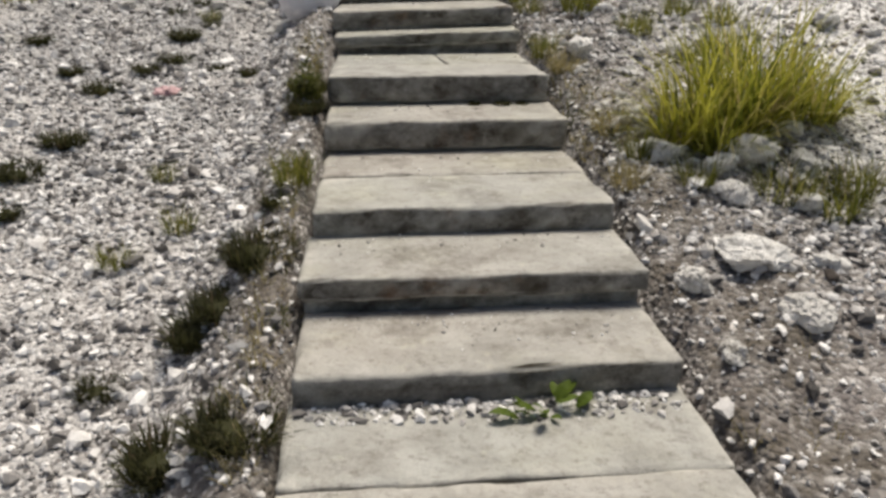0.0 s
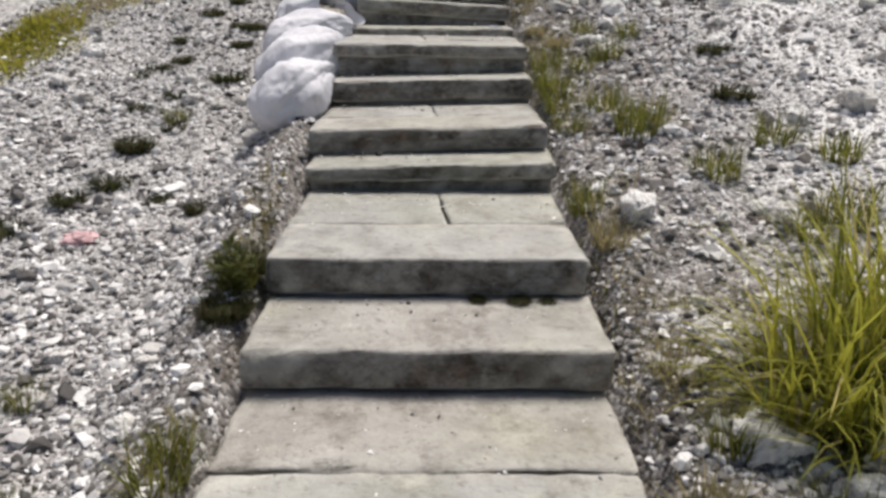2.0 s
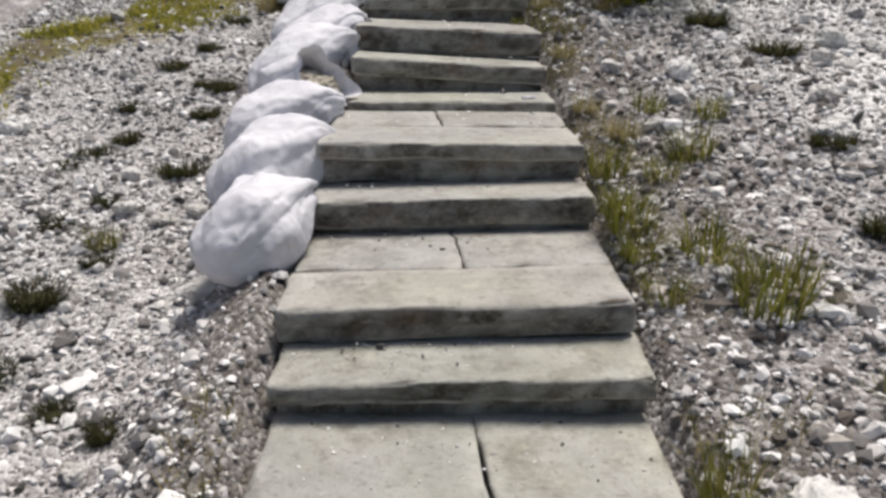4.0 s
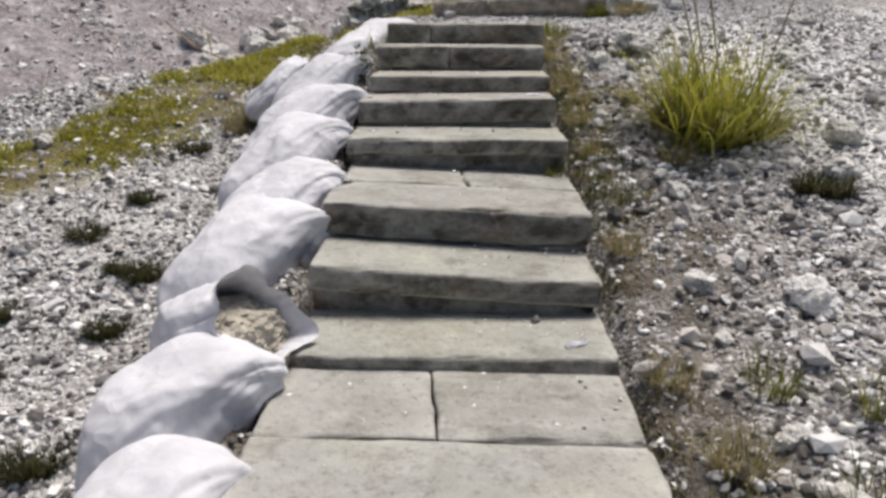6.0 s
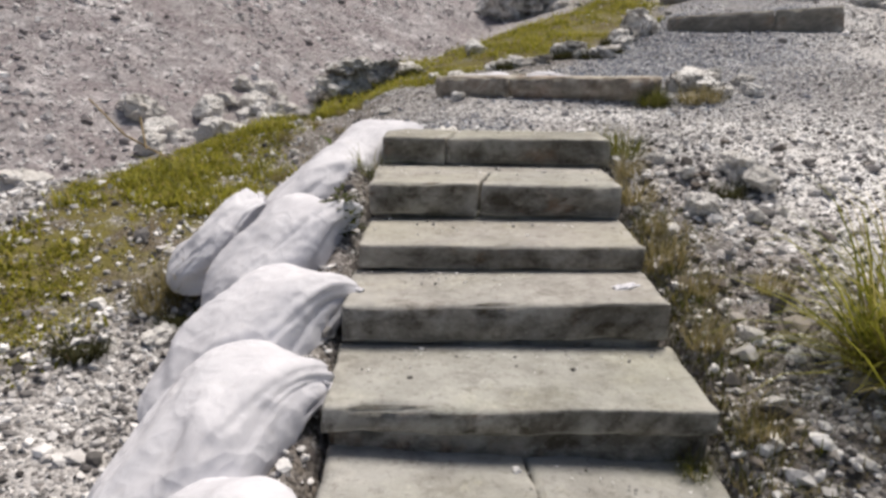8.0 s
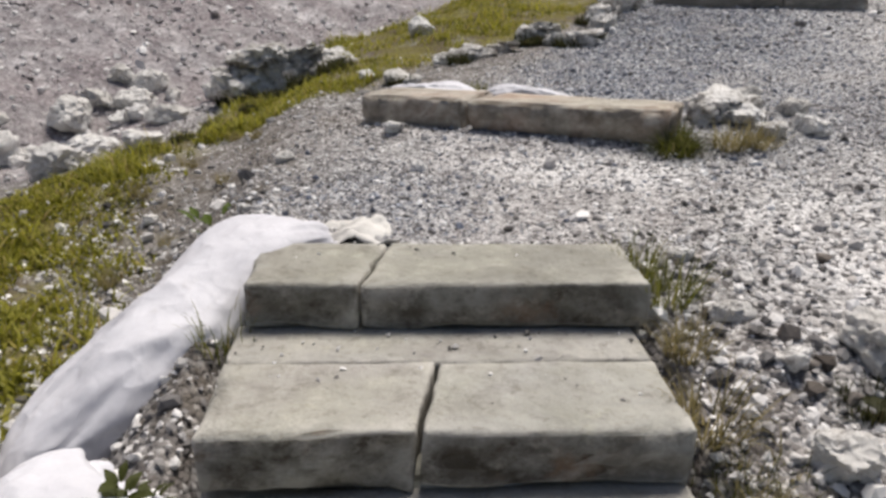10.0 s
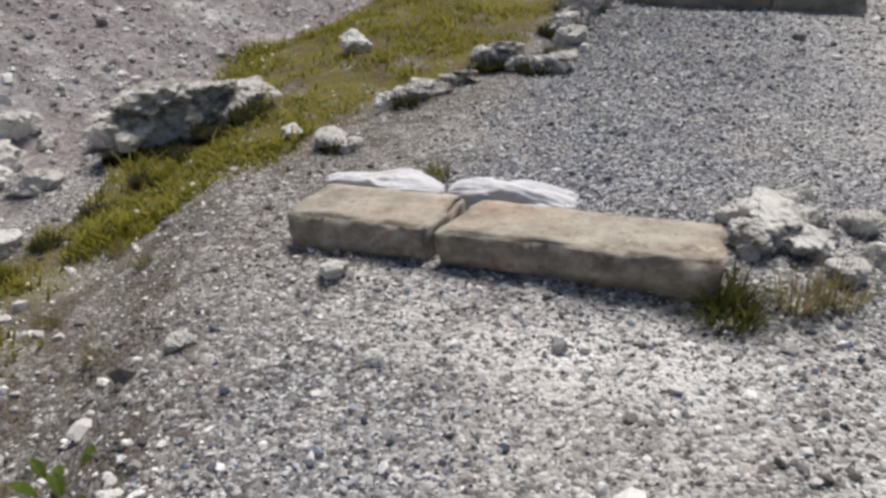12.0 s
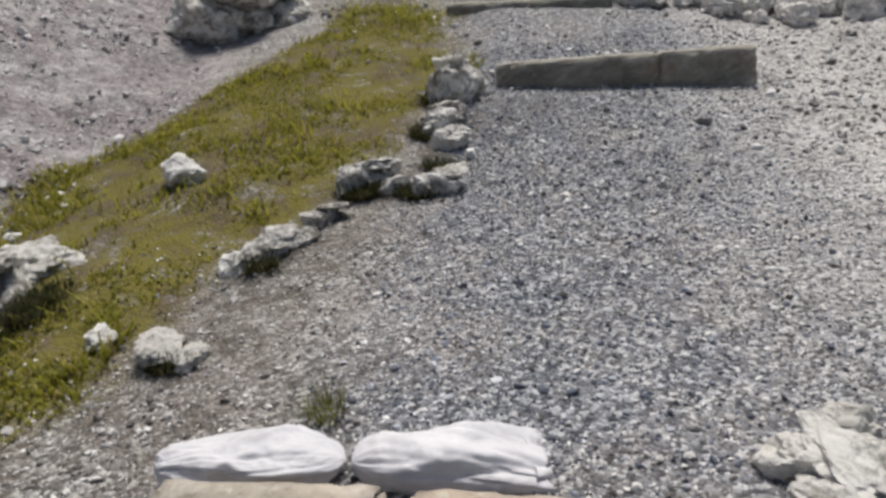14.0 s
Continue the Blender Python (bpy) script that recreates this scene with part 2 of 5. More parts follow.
PATHSTONE = pebble_material("slate_chippings", [(0.0, (0.03, 0.037, 0.06)), (0.45, (0.19, 0.215, 0.28)), (0.7, (0.52, 0.55, 0.61)), (0.92, (0.97, 0.97, 0.96))])
CHALK = pebble_material("chalky_gravel", [(0.0, (0.22, 0.208, 0.21)), (0.3, (0.55, 0.535, 0.535)), (0.6, (0.82, 0.81, 0.80)), (1.0, (0.97, 0.96, 0.95))])
EARTHSTONE = pebble_material("earthy_rubble", [(0.0, (0.07, 0.058, 0.05)), (0.35, (0.25, 0.222, 0.20)), (0.65, (0.52, 0.485, 0.455)), (1.0, (0.86, 0.84, 0.81))])
SCREE = pebble_material("quarry_scree", [(0.0, (0.19, 0.175, 0.18)), (0.25, (0.40, 0.375, 0.385)), (0.5, (0.66, 0.64, 0.635)), (1.0, (0.96, 0.945, 0.935))])
ROCK = rock_material("rubble_rock", 0.45, 0.48)
WHITEROCK = rock_material("white_limestone", 0.8, 0.48)
OUTCROP = rock_material("lichened_limestone", 0.7, 0.56)
GRASS = blade_material("fresh_grass", (0.075, 0.105, 0.014), (0.38, 0.37, 0.055), (0.60, 0.50, 0.23))
TUFT = blade_material("sparse_grass", (0.06, 0.075, 0.014), (0.19, 0.19, 0.04), (0.46, 0.37, 0.19))
DRY = blade_material("dry_grass", (0.16, 0.14, 0.06), (0.32, 0.27, 0.13), (0.44, 0.36, 0.22))
DARKWEED = blade_material("dark_weed", (0.025, 0.027, 0.012), (0.06, 0.062, 0.024), (0.12, 0.09, 0.05))
LEAF = blade_material("weed_leaf", (0.05, 0.085, 0.012), (0.11, 0.16, 0.022), (0.16, 0.21, 0.04))
OLIVE_TUFT = blade_material("olive_tuft", (0.045, 0.055, 0.012), (0.12, 0.125, 0.025), (0.30, 0.25, 0.12))
OLIVE = blade_material("olive_leaf", (0.03, 0.04, 0.012), (0.075, 0.085, 0.022), (0.13, 0.12, 0.05))
SACK = sack_material("woven_sack", (0.55, 0.55, 0.59), (0.73, 0.73, 0.77), 0.4)
RAG = sack_material("dirty_sack_cloth", (0.56, 0.54, 0.51), (0.76, 0.75, 0.72), 0.7)
SAND = stone_material("damp_sand_fill", (0.36, 0.325, 0.275), (0.64, 0.60, 0.54), (0.44, 0.40, 0.345), 0.9, (0.40, 0.36, 0.30), 0.2)
STALK = plain("straw_stalk", (0.30, 0.23, 0.13))
PINK = plain("faded_pink_plastic", (0.66, 0.44, 0.45), 0.6)


# ---- the shape of the ground ----
def fade(a, b, x):
    t = np.clip((x - a) / (b - a), 0, 1)
    return t * t * (3 - 2 * t)


def value_noise(x, y, seed=0):
    xi, yi = np.floor(x).astype(np.int64), np.floor(y).astype(np.int64)
    fx, fy = x - xi, y - yi
    fx, fy = fx * fx * (3 - 2 * fx), fy * fy * (3 - 2 * fy)

    def cell(a, b):
        h = (a * 374761393 + b * 668265263 + seed * 974634777) & 0xFFFFFFFF
        h = ((h ^ (h >> 13)) * 1274126177) & 0xFFFFFFFF
        return ((h ^ (h >> 16)) & 0xFFFF) / 32767.5 - 1

    return (cell(xi, yi) * (1 - fx) + cell(xi + 1, yi) * fx) * (1 - fy) + (cell(xi, yi + 1) * (1 - fx) + cell(xi + 1, yi + 1) * fx) * fy


PROFILE_Y = (-60, -6, 0, 1.2, 2.66, 5.0, 7.3, 10.3, 10.75, 11.8, 12.4, 14.0, 15.1, 16.7, 18.0, 22, 40, 120)
PROFILE_Z = (-9, -1.4, -0.02, 0.24, 0.62, 1.16, 1.68, 2.50, 2.57, 2.60, 2.70, 2.76, 2.85, 3.07, 3.28, 4.0, 9.0, 40)


def gully(x, y):
    """Distance along the gully from its foot and, positive, up its far side."""
    dx, dy = x + 3.3, y - 12.75
    return 0.503 * dx + 0.864 * dy, -0.864 * dx + 0.503 * dy


def smooth_ground(x, y):
    x, y = np.asarray(x, float), np.asarray(y, float)
    base = np.interp(y, PROFILE_Y, PROFILE_Z)
    up = fade(10.6, 12.6, y)
    left_drop = 0.30 - 0.12 * up + 0.10 * fade(8.0, 10.0, y) * (1 - up)
    z = base - left_drop * fade(-0.30, -0.85, x)
    right = np.maximum(x - 0.9, 0)
    z += (1 - up) * fade(0.8, 1.3, x) * (0.02 + 0.035 * np.minimum(right, 6))
    z += up * 0.078 * np.clip(x - 0.3, -2.0, 14)
    # the stretch behind the upper kerb stands one step higher
    ahead = 0.45 * (x - 3.9) + 0.893 * (y - 16.3)
    across = 0.893 * (x - 3.9) - 0.45 * (y - 16.3)
    z += 0.10 * fade(0.0, 0.25, ahead) * fade(-1.6, -1.0, across) * fade(1.3, 0.9, across)
    # rubble bank right of the path
    z += 0.5 * fade(6.3, 9.0, x - 0.4 * (y - 17.5)) * fade(14.5, 18.5, y)
    z += 0.22 * np.maximum(ahead - 3.0, 0)
    s, d = gully(x, y)
    axis = 1.9 + np.where(s < 6.0, 0.165 * s, 0.99 + 0.24 * (s - 6.0))
    far = axis + 0.42 * np.maximum(d, 0) + 0.13 * np.maximum(d - 2.5, 0) + 0.06 * np.maximum(d - 7, 0)
    near_weight = fade(-0.1, -1.75, d)
    bank = axis + (z - axis) * near_weight
    return np.where(d > 0, far, np.where(d < -1.75, z, bank))


def ground_z(x, y):
    x, y = np.asarray(x, float), np.asarray(y, float)
    z = smooth_ground(x, y)
    s, d = gully(x, y)
    rough = 0.6 + 0.8 * fade(-2.5, 0.5, d) - 0.35 * fade(12.0, 13.5, y) * fade(0.3, 1.5, x)
    z = z + rough * (0.035 * value_noise(x * 1.7, y * 1.7, 1) + 0.022 * value_noise(x * 4.1, y * 4.1, 2) + 0.012 * value_noise(x * 11, y * 11, 3))
    z = z + fade(0.5, 4.0, d) * (0.30 * value_noise(x * 0.55, y * 0.55, 5) + 0.14 * value_noise(x * 1.7, y * 1.7, 6) + 0.06 * value_noise(x * 4.7, y * 4.7, 7))
    bank = fade(0.95, 1.1, x) * fade(2.6, 1.8, x) * fade(11.0, 10.0, y)
    z = z + bank * (0.030 * value_noise(x * 6.3, y * 6.3, 11) + 0.016 * value_noise(x * 15, y * 15, 12))
    # the bed cut for the steps
    bed = fade(-0.36, -0.24, x) * fade(0.96, 0.84, x) * fade(1.0, 1.3, y) * fade(10.72, 10.6, y)
    return z - 0.16 * bed


MOSS_Y = (6.0, 8.2, 9.3, 9.9, 10.5, 11.2, 12.0, 12.7, 13.4, 14.2, 15.0, 16.2, 17.2, 18.1, 19.3)
MOSS_LEFT = (-3.7, -3.1, -2.7, -2.45, -2.3, -2.2, -2.0, -1.75, -1.3, -1.15, -1.0, -0.9, -0.75, 0.5, 2.3)
MOSS_RIGHT = (-3.0, -2.2, -1.55, -1.15, -1.0, -1.0, -1.1, -1.1, -0.8, 0.1, 0.9, 2.2, 2.95, 3.1, 3.4)


def ground_masks(x, y):
    s, d = gully(x, y)
    wob = 0.35 * value_noise(x * 1.3, y * 1.3, 8) + 0.2 * value_noise(x * 4, y * 4, 9)
    edge = d + wob
    lo = np.interp(y, MOSS_Y, MOSS_LEFT) + 0.5 * wob
    hi = np.interp(y, MOSS_Y, MOSS_RIGHT) + 0.6 * wob
    moss = fade(lo - 0.12, lo + 0.12, x) * fade(hi + 0.32, hi - 0.32, x) * fade(6.0, 7.5, y) * fade(21, 19.5, y)
    path_line = (x - 0.4) - 0.52 * (y - 12.6) + 0.4 * wob
    path = fade(-0.35, 0.25, path_line) * fade(11.2, 13.2, y + 0.5 * (x - 1)) * fade(3.3, 1.9, path_line)
    path = np.maximum(path, 0.75 * np.exp(-((x - 0.1) / 0.5) ** 2 - ((y - 11.45) / 0.65) ** 2))
    soil = fade(0.85, 0.95, x) * fade(1.7, 1.0, x + wob) * fade(10.0, 8.6, y)
    soil = np.maximum(soil, 0.75 * fade(-0.62, -0.45, x) * fade(-0.1, -0.3, x) * fade(10.8, 10.2, y))
    soil = np.maximum(soil, 0.6 * fade(-3.3, -2.7, edge) * fade(-2.2, -2.5, edge) * fade(9, 11, y))
    soil = np.maximum(soil, 1.0 * fade(-0.15, -0.6, x + 0.6 * wob) * fade(10.6, 11.3, y) * fade(14.2, 13.4, y))
    chalky_slope = 0.42 * fade(-0.5, -1.1, x + 0.5 * wob) * fade(10.0, 8.5, y)
    turf_edge = np.interp(y, MOSS_Y, MOSS_RIGHT)
    soil = np.maximum(soil, 0.85 * fade(turf_edge - 0.2, turf_edge + 0.1, x + 0.4 * wob) * fade(turf_edge + 1.05, turf_edge + 0.4, x + 0.6 * wob) * fade(10.5, 11.5, y) * fade(17.0, 16.0, y))
    dust = 0.38 * np.exp(-((x - 1.0 - 0.3 * (y - 11.4)) / 0.72) ** 2 - ((y - 11.35) / 0.8) ** 2)
    dust = np.maximum(dust, 0.95 * np.exp(-((x - 0.95 + 0.5 * (y - 11.9)) / 0.55) ** 2 - ((y - 11.85 + 0.3 * (x - 0.9)) / 0.33) ** 2))
    dust = np.maximum(dust, 0.95 * fade(1.5 - 0.4 * fade(8.2, 9.4, y), 2.5 - 0.6 * fade(8.2, 9.4, y), x + 0.5 * wob) * fade(12.3, 10.7, y))
    dust = np.maximum(dust, 0.5 * fade(1.6, 3.2, path_line + 0.9 * wob) * fade(12.0, 13.5, y))
    dust = np.maximum(dust, 0.30 * fade(0.9, 2.3, path_line + 0.9 * wob) * fade(12.2, 13.0, y) * fade(17.2, 15.8, y))
    dust = np.maximum(dust, chalky_slope)
    scree = fade(-0.9, -0.3, edge)
    return {"moss": moss, "path": path, "soil": soil * (1 - moss), "scree": scree, "dust": dust}


# ---- builders ----
def part(name, bm, mat, parent=None, label=""):
    mesh = bpy.data.meshes.new(name)
    bm.to_mesh(mesh)
    bm.free()
    mesh.materials.append(mat)
    ob = new(name, mesh)
    ob.parent = parent
    if label:
        ob["label"] = label
    return ob


def mesh_object(name, verts, faces, mat, parent=None, smooth=False):
    mesh = bpy.data.meshes.new(name)
    mesh.from_pydata(verts, [], faces)
    mesh.materials.append(mat)
    if smooth:
        mesh.polygons.foreach_set("use_smooth", [True] * len(mesh.polygons))
    ob = new(name, mesh)
    ob.parent = parent
    return ob


def spaced(lo, hi, step, out_lo, out_hi):
    mid = list(np.arange(lo, hi + step / 2, step))
    left, right, gap = [], [], step
    v = lo
    while v > out_lo:
        gap *= 1.16
        v -= gap
        left.append(v)
    v, gap = mid[-1], step
    while v < out_hi:
        gap *= 1.16
        v += gap
        right.append(v)
    return np.array(left[::-1] + mid + right)


def build_ground():
    xs = spaced(-3.6, 4.6, 0.045, -160, 160)
    ys = spaced(0.6, 18.5, 0.045, -160, 200)
    gx, gy = np.meshgrid(xs, ys)
    gz = ground_z(gx, gy)
    nx, ny = len(xs), len(ys)
    verts = np.stack([gx.ravel(), gy.ravel(), gz.ravel()], 1)
    i = np.arange(ny - 1)[:, None] * nx + np.arange(nx - 1)[None, :]
    faces = np.stack([i, i + 1, i + nx + 1, i + nx], -1).reshape(-1, 4)
    ob = mesh_object("ground", verts.tolist(), faces.tolist(), GROUND, smooth=True)
    for name, values in ground_masks(gx.ravel(), gy.ravel()).items():
        ob.data.attributes.new(name, "FLOAT", "POINT").data.foreach_set("value", values.astype(np.float32))
    return tagged(ob, "pale grey stony hillside with gravel, moss and earth", "ground", kind="structure")


def edge_grid(length, cell, rim):
    n = max(1, int(round((length - 2 * rim) / cell)))
    return [0.0] + [rim + (length - 2 * rim) * i / n for i in range(n + 1)] + [length]


def block(size, seed, rough=0.010, cell=0.055, round_edge=0.010):
    """A hewn stone block standing on z = 0, centred in x, front face at y = 0."""
    w, d, h = size
    grids = [edge_grid(w, cell, 0.016), edge_grid(d, cell, 0.016), edge_grid(h, cell * 0.8, 0.014)]
    n = [len(g) - 1 for g in grids]
    bm = bmesh.new()
    index = {}
    for a in range(n[0] + 1):
        for b in range(n[1] + 1):
            for c in range(n[2] + 1):
                if not (a in (0, n[0]) or b in (0, n[1]) or c in (0, n[2])):
                    continue
                p = Vector((grids[0][a] - w / 2, grids[1][b], grids[2][c]))
                edges = (a in (0, n[0])) + (b in (0, n[1])) + (c in (0, n[2]))
                q = Vector((p.x + seed * 3.7, p.y + seed * 1.3, p.z))
                off = Vector((noise.noise(q * 5), noise.noise(q * 5 + Vector((9, 0, 0))), noise.noise(q * 5 + Vector((0, 9, 0)))))
                off += 0.7 * Vector((noise.noise(q * 19), noise.noise(q * 19 + Vector((5, 0, 0))), noise.noise(q * 19 + Vector((0, 5, 0)))))
                near_top = c >= n[2] - 1
                flat = c == n[2] and edges == 1
                off.z *= 0.3 if near_top else 1.0
                off *= rough * (0.5 if flat else 1.0)
                # splits along the bedding of the stone on the upright faces
                if b == 0 and 0 < c < n[2]:
                    off.y += 0.016 * noise.noise(Vector((q.x * 2.5, seed, q.z * 34)))
                if edges > 1:
                    inward = Vector(((a == 0) - (a == n[0]), (b == 0) - (b == n[1]), (c == 0) - (c == n[2])))
                    chip = max(0.0, noise.noise(q * 7) - 0.18) * 3.0
                    off += inward * round_edge * (0.45 + chip)
                index[a, b, c] = bm.verts.new(p + off)
    for axis in range(3):
        u, v = [k for k in range(3) if k != axis]
        for side in (0, n[axis]):
            for s in range(n[u]):
                for t in range(n[v]):
                    quad = []
                    for du, dv in ((0, 0), (1, 0), (1, 1), (0, 1)):
                        key = [0, 0, 0]
                        key[axis], key[u], key[v] = side, s + du, t + dv
                        quad.append(index[tuple(key)])
                    bm.faces.new(quad)
    bmesh.ops.recalc_face_normals(bm, faces=bm.faces)
    for f in bm.faces:
        f.smooth = True
    return bm


ground = build_ground()

# ---- stone steps: front edge y, top z, rise of the right end, thickness, front slab depth, back slabs ----
STEP_LEFT, STEP_RIGHT = -0.27, 0.865
STEPS = [
    (1.12, 0.36, 0.00, 0.13, 0.40, "one"),
    (1.88, 0.46, 0.00, 0.13, 0.42, ""),
    (2.26, 0.585, 0.00, 0.13, 0.42, ""),
    (2.66, 0.69, 0.00, 0.13, 0.44, "one"),
    (3.49, 0.84, 0.00, 0.15, 0.44, ""),
    (3.90, 0.985, 0.00, 0.15, 0.42, "pair"),
    (4.80, 1.11, 0.03, 0.12, 0.36, ""),
    (5.06, 1.235, 0.03, 0.13, 0.34, "pair"),
    (5.80, 1.375, 0.03, 0.13, 0.34, ""),
    (6.05, 1.55, -0.01, 0.12, 0.40, "pair"),
    (6.89, 1.60, 0.00, 0.08, 0.44, ""),
    (7.27, 1.765, -0.06, 0.16, 0.44, ""),
    (7.66, 1.925, -0.04, 0.16, 0.46, "pair"),
    (8.49, 2.09, 0.00, 0.14, 0.50, ""),
    (8.96, 2.245, 0.02, 0.15, 0.44, ""),
    (9.35, 2.35, 0.01, 0.11, 0.50, ""),
    (9.80, 2.51, 0.00, 0.16, 0.34, "split"),
    (10.33, 2.65, 0.00, 0.15, 0.36, "split"),
]


def lay(bm, x, y, z_top, height, tilt_deg=0.0, turn_deg=0.0):
    bmesh.ops.transform(bm, matrix=pose(x, y, z_top - height, 0, -tilt_deg, turn_deg), verts=bm.verts)
    return bm


def slant(bm, w, depth, end, amount, seed):
    """Skews one end of a block (-1 left, 1 right) into a ragged slanting break."""
    for v in bm.verts:
        f = max(0.0, (v.co.x * end / w + 0.5 - 0.6) / 0.4)
        v.co.x += f * (amount * (v.co.y - depth / 2) + 0.014 * noise.noise(Vector((v.co.y * 14, seed, 0))))
    return bm


def build_step(k, spec):
    front, top, tilt, thick, depth, back = spec
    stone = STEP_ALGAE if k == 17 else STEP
    rnd = random.Random(100 + k)
    left, right = STEP_LEFT + rnd.uniform(-0.015, 0.015), STEP_RIGHT + rnd.uniform(-0.015, 0.015)
    if k == len(STEPS) - 1:
        left, right = -0.245, 0.915
    width, mid = right - left, (left + right) / 2
    lean = math.degrees(math.atan2(tilt, width))
    turn = rnd.uniform(-0.4, 0.4)
    next_y = STEPS[k + 1][0] if k + 1 < len(STEPS) else front + depth
    base = new("stone_step")
    tagged(base, "weathered grey sandstone step" + (" of several cracked slabs" if back else ", worn and stained"), "step", "stone steps", "thing")
    course = 0.62 * thick if k in (2, 6, 9, 11, 13) else thick * 0.92
    cuts = [(0, 1)]
    if back == "split":
        cut = 0.315 if k == len(STEPS) - 1 else 0.46
        cuts = [(0, cut), (cut, 1)]
        back = "one" if k < len(STEPS) - 1 else ""
    skew = 0.22 if len(cuts) > 1 else 0.0
    for j, (a, b) in enumerate(cuts):
        w = width * (b - a) - (0.012 if skew else 0)
        bm = block((w, depth, course), k * 3 + j)
        if skew:
            slant(bm, w, depth, 1 - 2 * j, skew, k)
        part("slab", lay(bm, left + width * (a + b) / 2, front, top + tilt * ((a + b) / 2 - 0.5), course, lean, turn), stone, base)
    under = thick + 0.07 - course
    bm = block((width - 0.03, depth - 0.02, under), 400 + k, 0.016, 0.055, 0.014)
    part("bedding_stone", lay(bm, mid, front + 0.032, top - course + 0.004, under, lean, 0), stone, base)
    rear = next_y - front - depth + 0.06
    if back and rear > 0.12:
        cuts = [(0, 1)] if back == "one" else [(0, 0.5 + rnd.uniform(-0.06, 0.06))]
        if back == "pair":
            cuts.append((cuts[0][1], 1))
        for j, (a, b) in enumerate(cuts):
            w = width * (b - a) - (0.005 if len(cuts) > 1 else 0)
            bm = block((w, rear - 0.006, thick), 50 + k * 3 + j)
            if len(cuts) > 1:
                slant(bm, w, rear, 1 - 2 * j, -0.08, k)
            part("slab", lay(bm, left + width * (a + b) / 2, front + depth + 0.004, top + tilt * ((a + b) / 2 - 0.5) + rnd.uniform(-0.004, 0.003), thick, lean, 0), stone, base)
    return base


for k, spec in enumerate(STEPS):
    build_step(k, spec)


def kerb(name, pieces, depth, height, mat, label):
    """Edging of blocks laid end to end: pieces of (start, end, top z at start, at end) along a level line."""
    base = new(name)
    for j, (a, b, za, zb) in enumerate(pieces):
        va, vb = Vector(a), Vector(b)
        length = (vb - va).length - 0.02
        turn = math.degrees(math.atan2(vb.y - va.y, vb.x - va.x))
        mid = (va + vb) / 2
        lean = math.degrees(math.atan2(zb - za, length))
        bm = block((length, depth, height), 200 + j + len(label), 0.026, 0.05, 0.022)
        if depth > 0.3:
            slant(bm, length, depth, 1 - 2 * j, 0.14, 31)
            # the foot of the front face is worn back under the edge
            for v in bm.verts:
                if v.co.y < depth / 2:
                    v.co.y += 0.08 * max(0.0, 1 - v.co.z / (0.5 * height))
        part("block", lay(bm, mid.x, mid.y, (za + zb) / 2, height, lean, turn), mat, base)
    return tagged(base, label, "kerb", kind="thing")


kerb("stone_kerb", [((-0.01, 12.74), (0.578, 12.432), 2.845, 2.87), ((0.606, 12.411), (1.51, 11.91), 2.865, 2.895)], 0.41, 0.24, KERB, "brown sandstone kerb of two blocks across the gravel path")
kerb("stone_kerb", [((2.98, 16.78), (4.12, 16.20), 3.48, 3.56), ((4.12, 16.20), (4.80, 15.87), 3.56, 3.61)], 0.16, 0.34, EDGE, "grey stone kerb edging a higher gravel landing")

kerb("stone_kerb", [((3.50, 19.20), (4.30, 18.72), 3.86, 3.89), ((4.30, 18.72), (5.05, 18.32), 3.89, 3.92)], 0.5, 0.34, EDGE, "flat pale stone slabs edging the upper path")


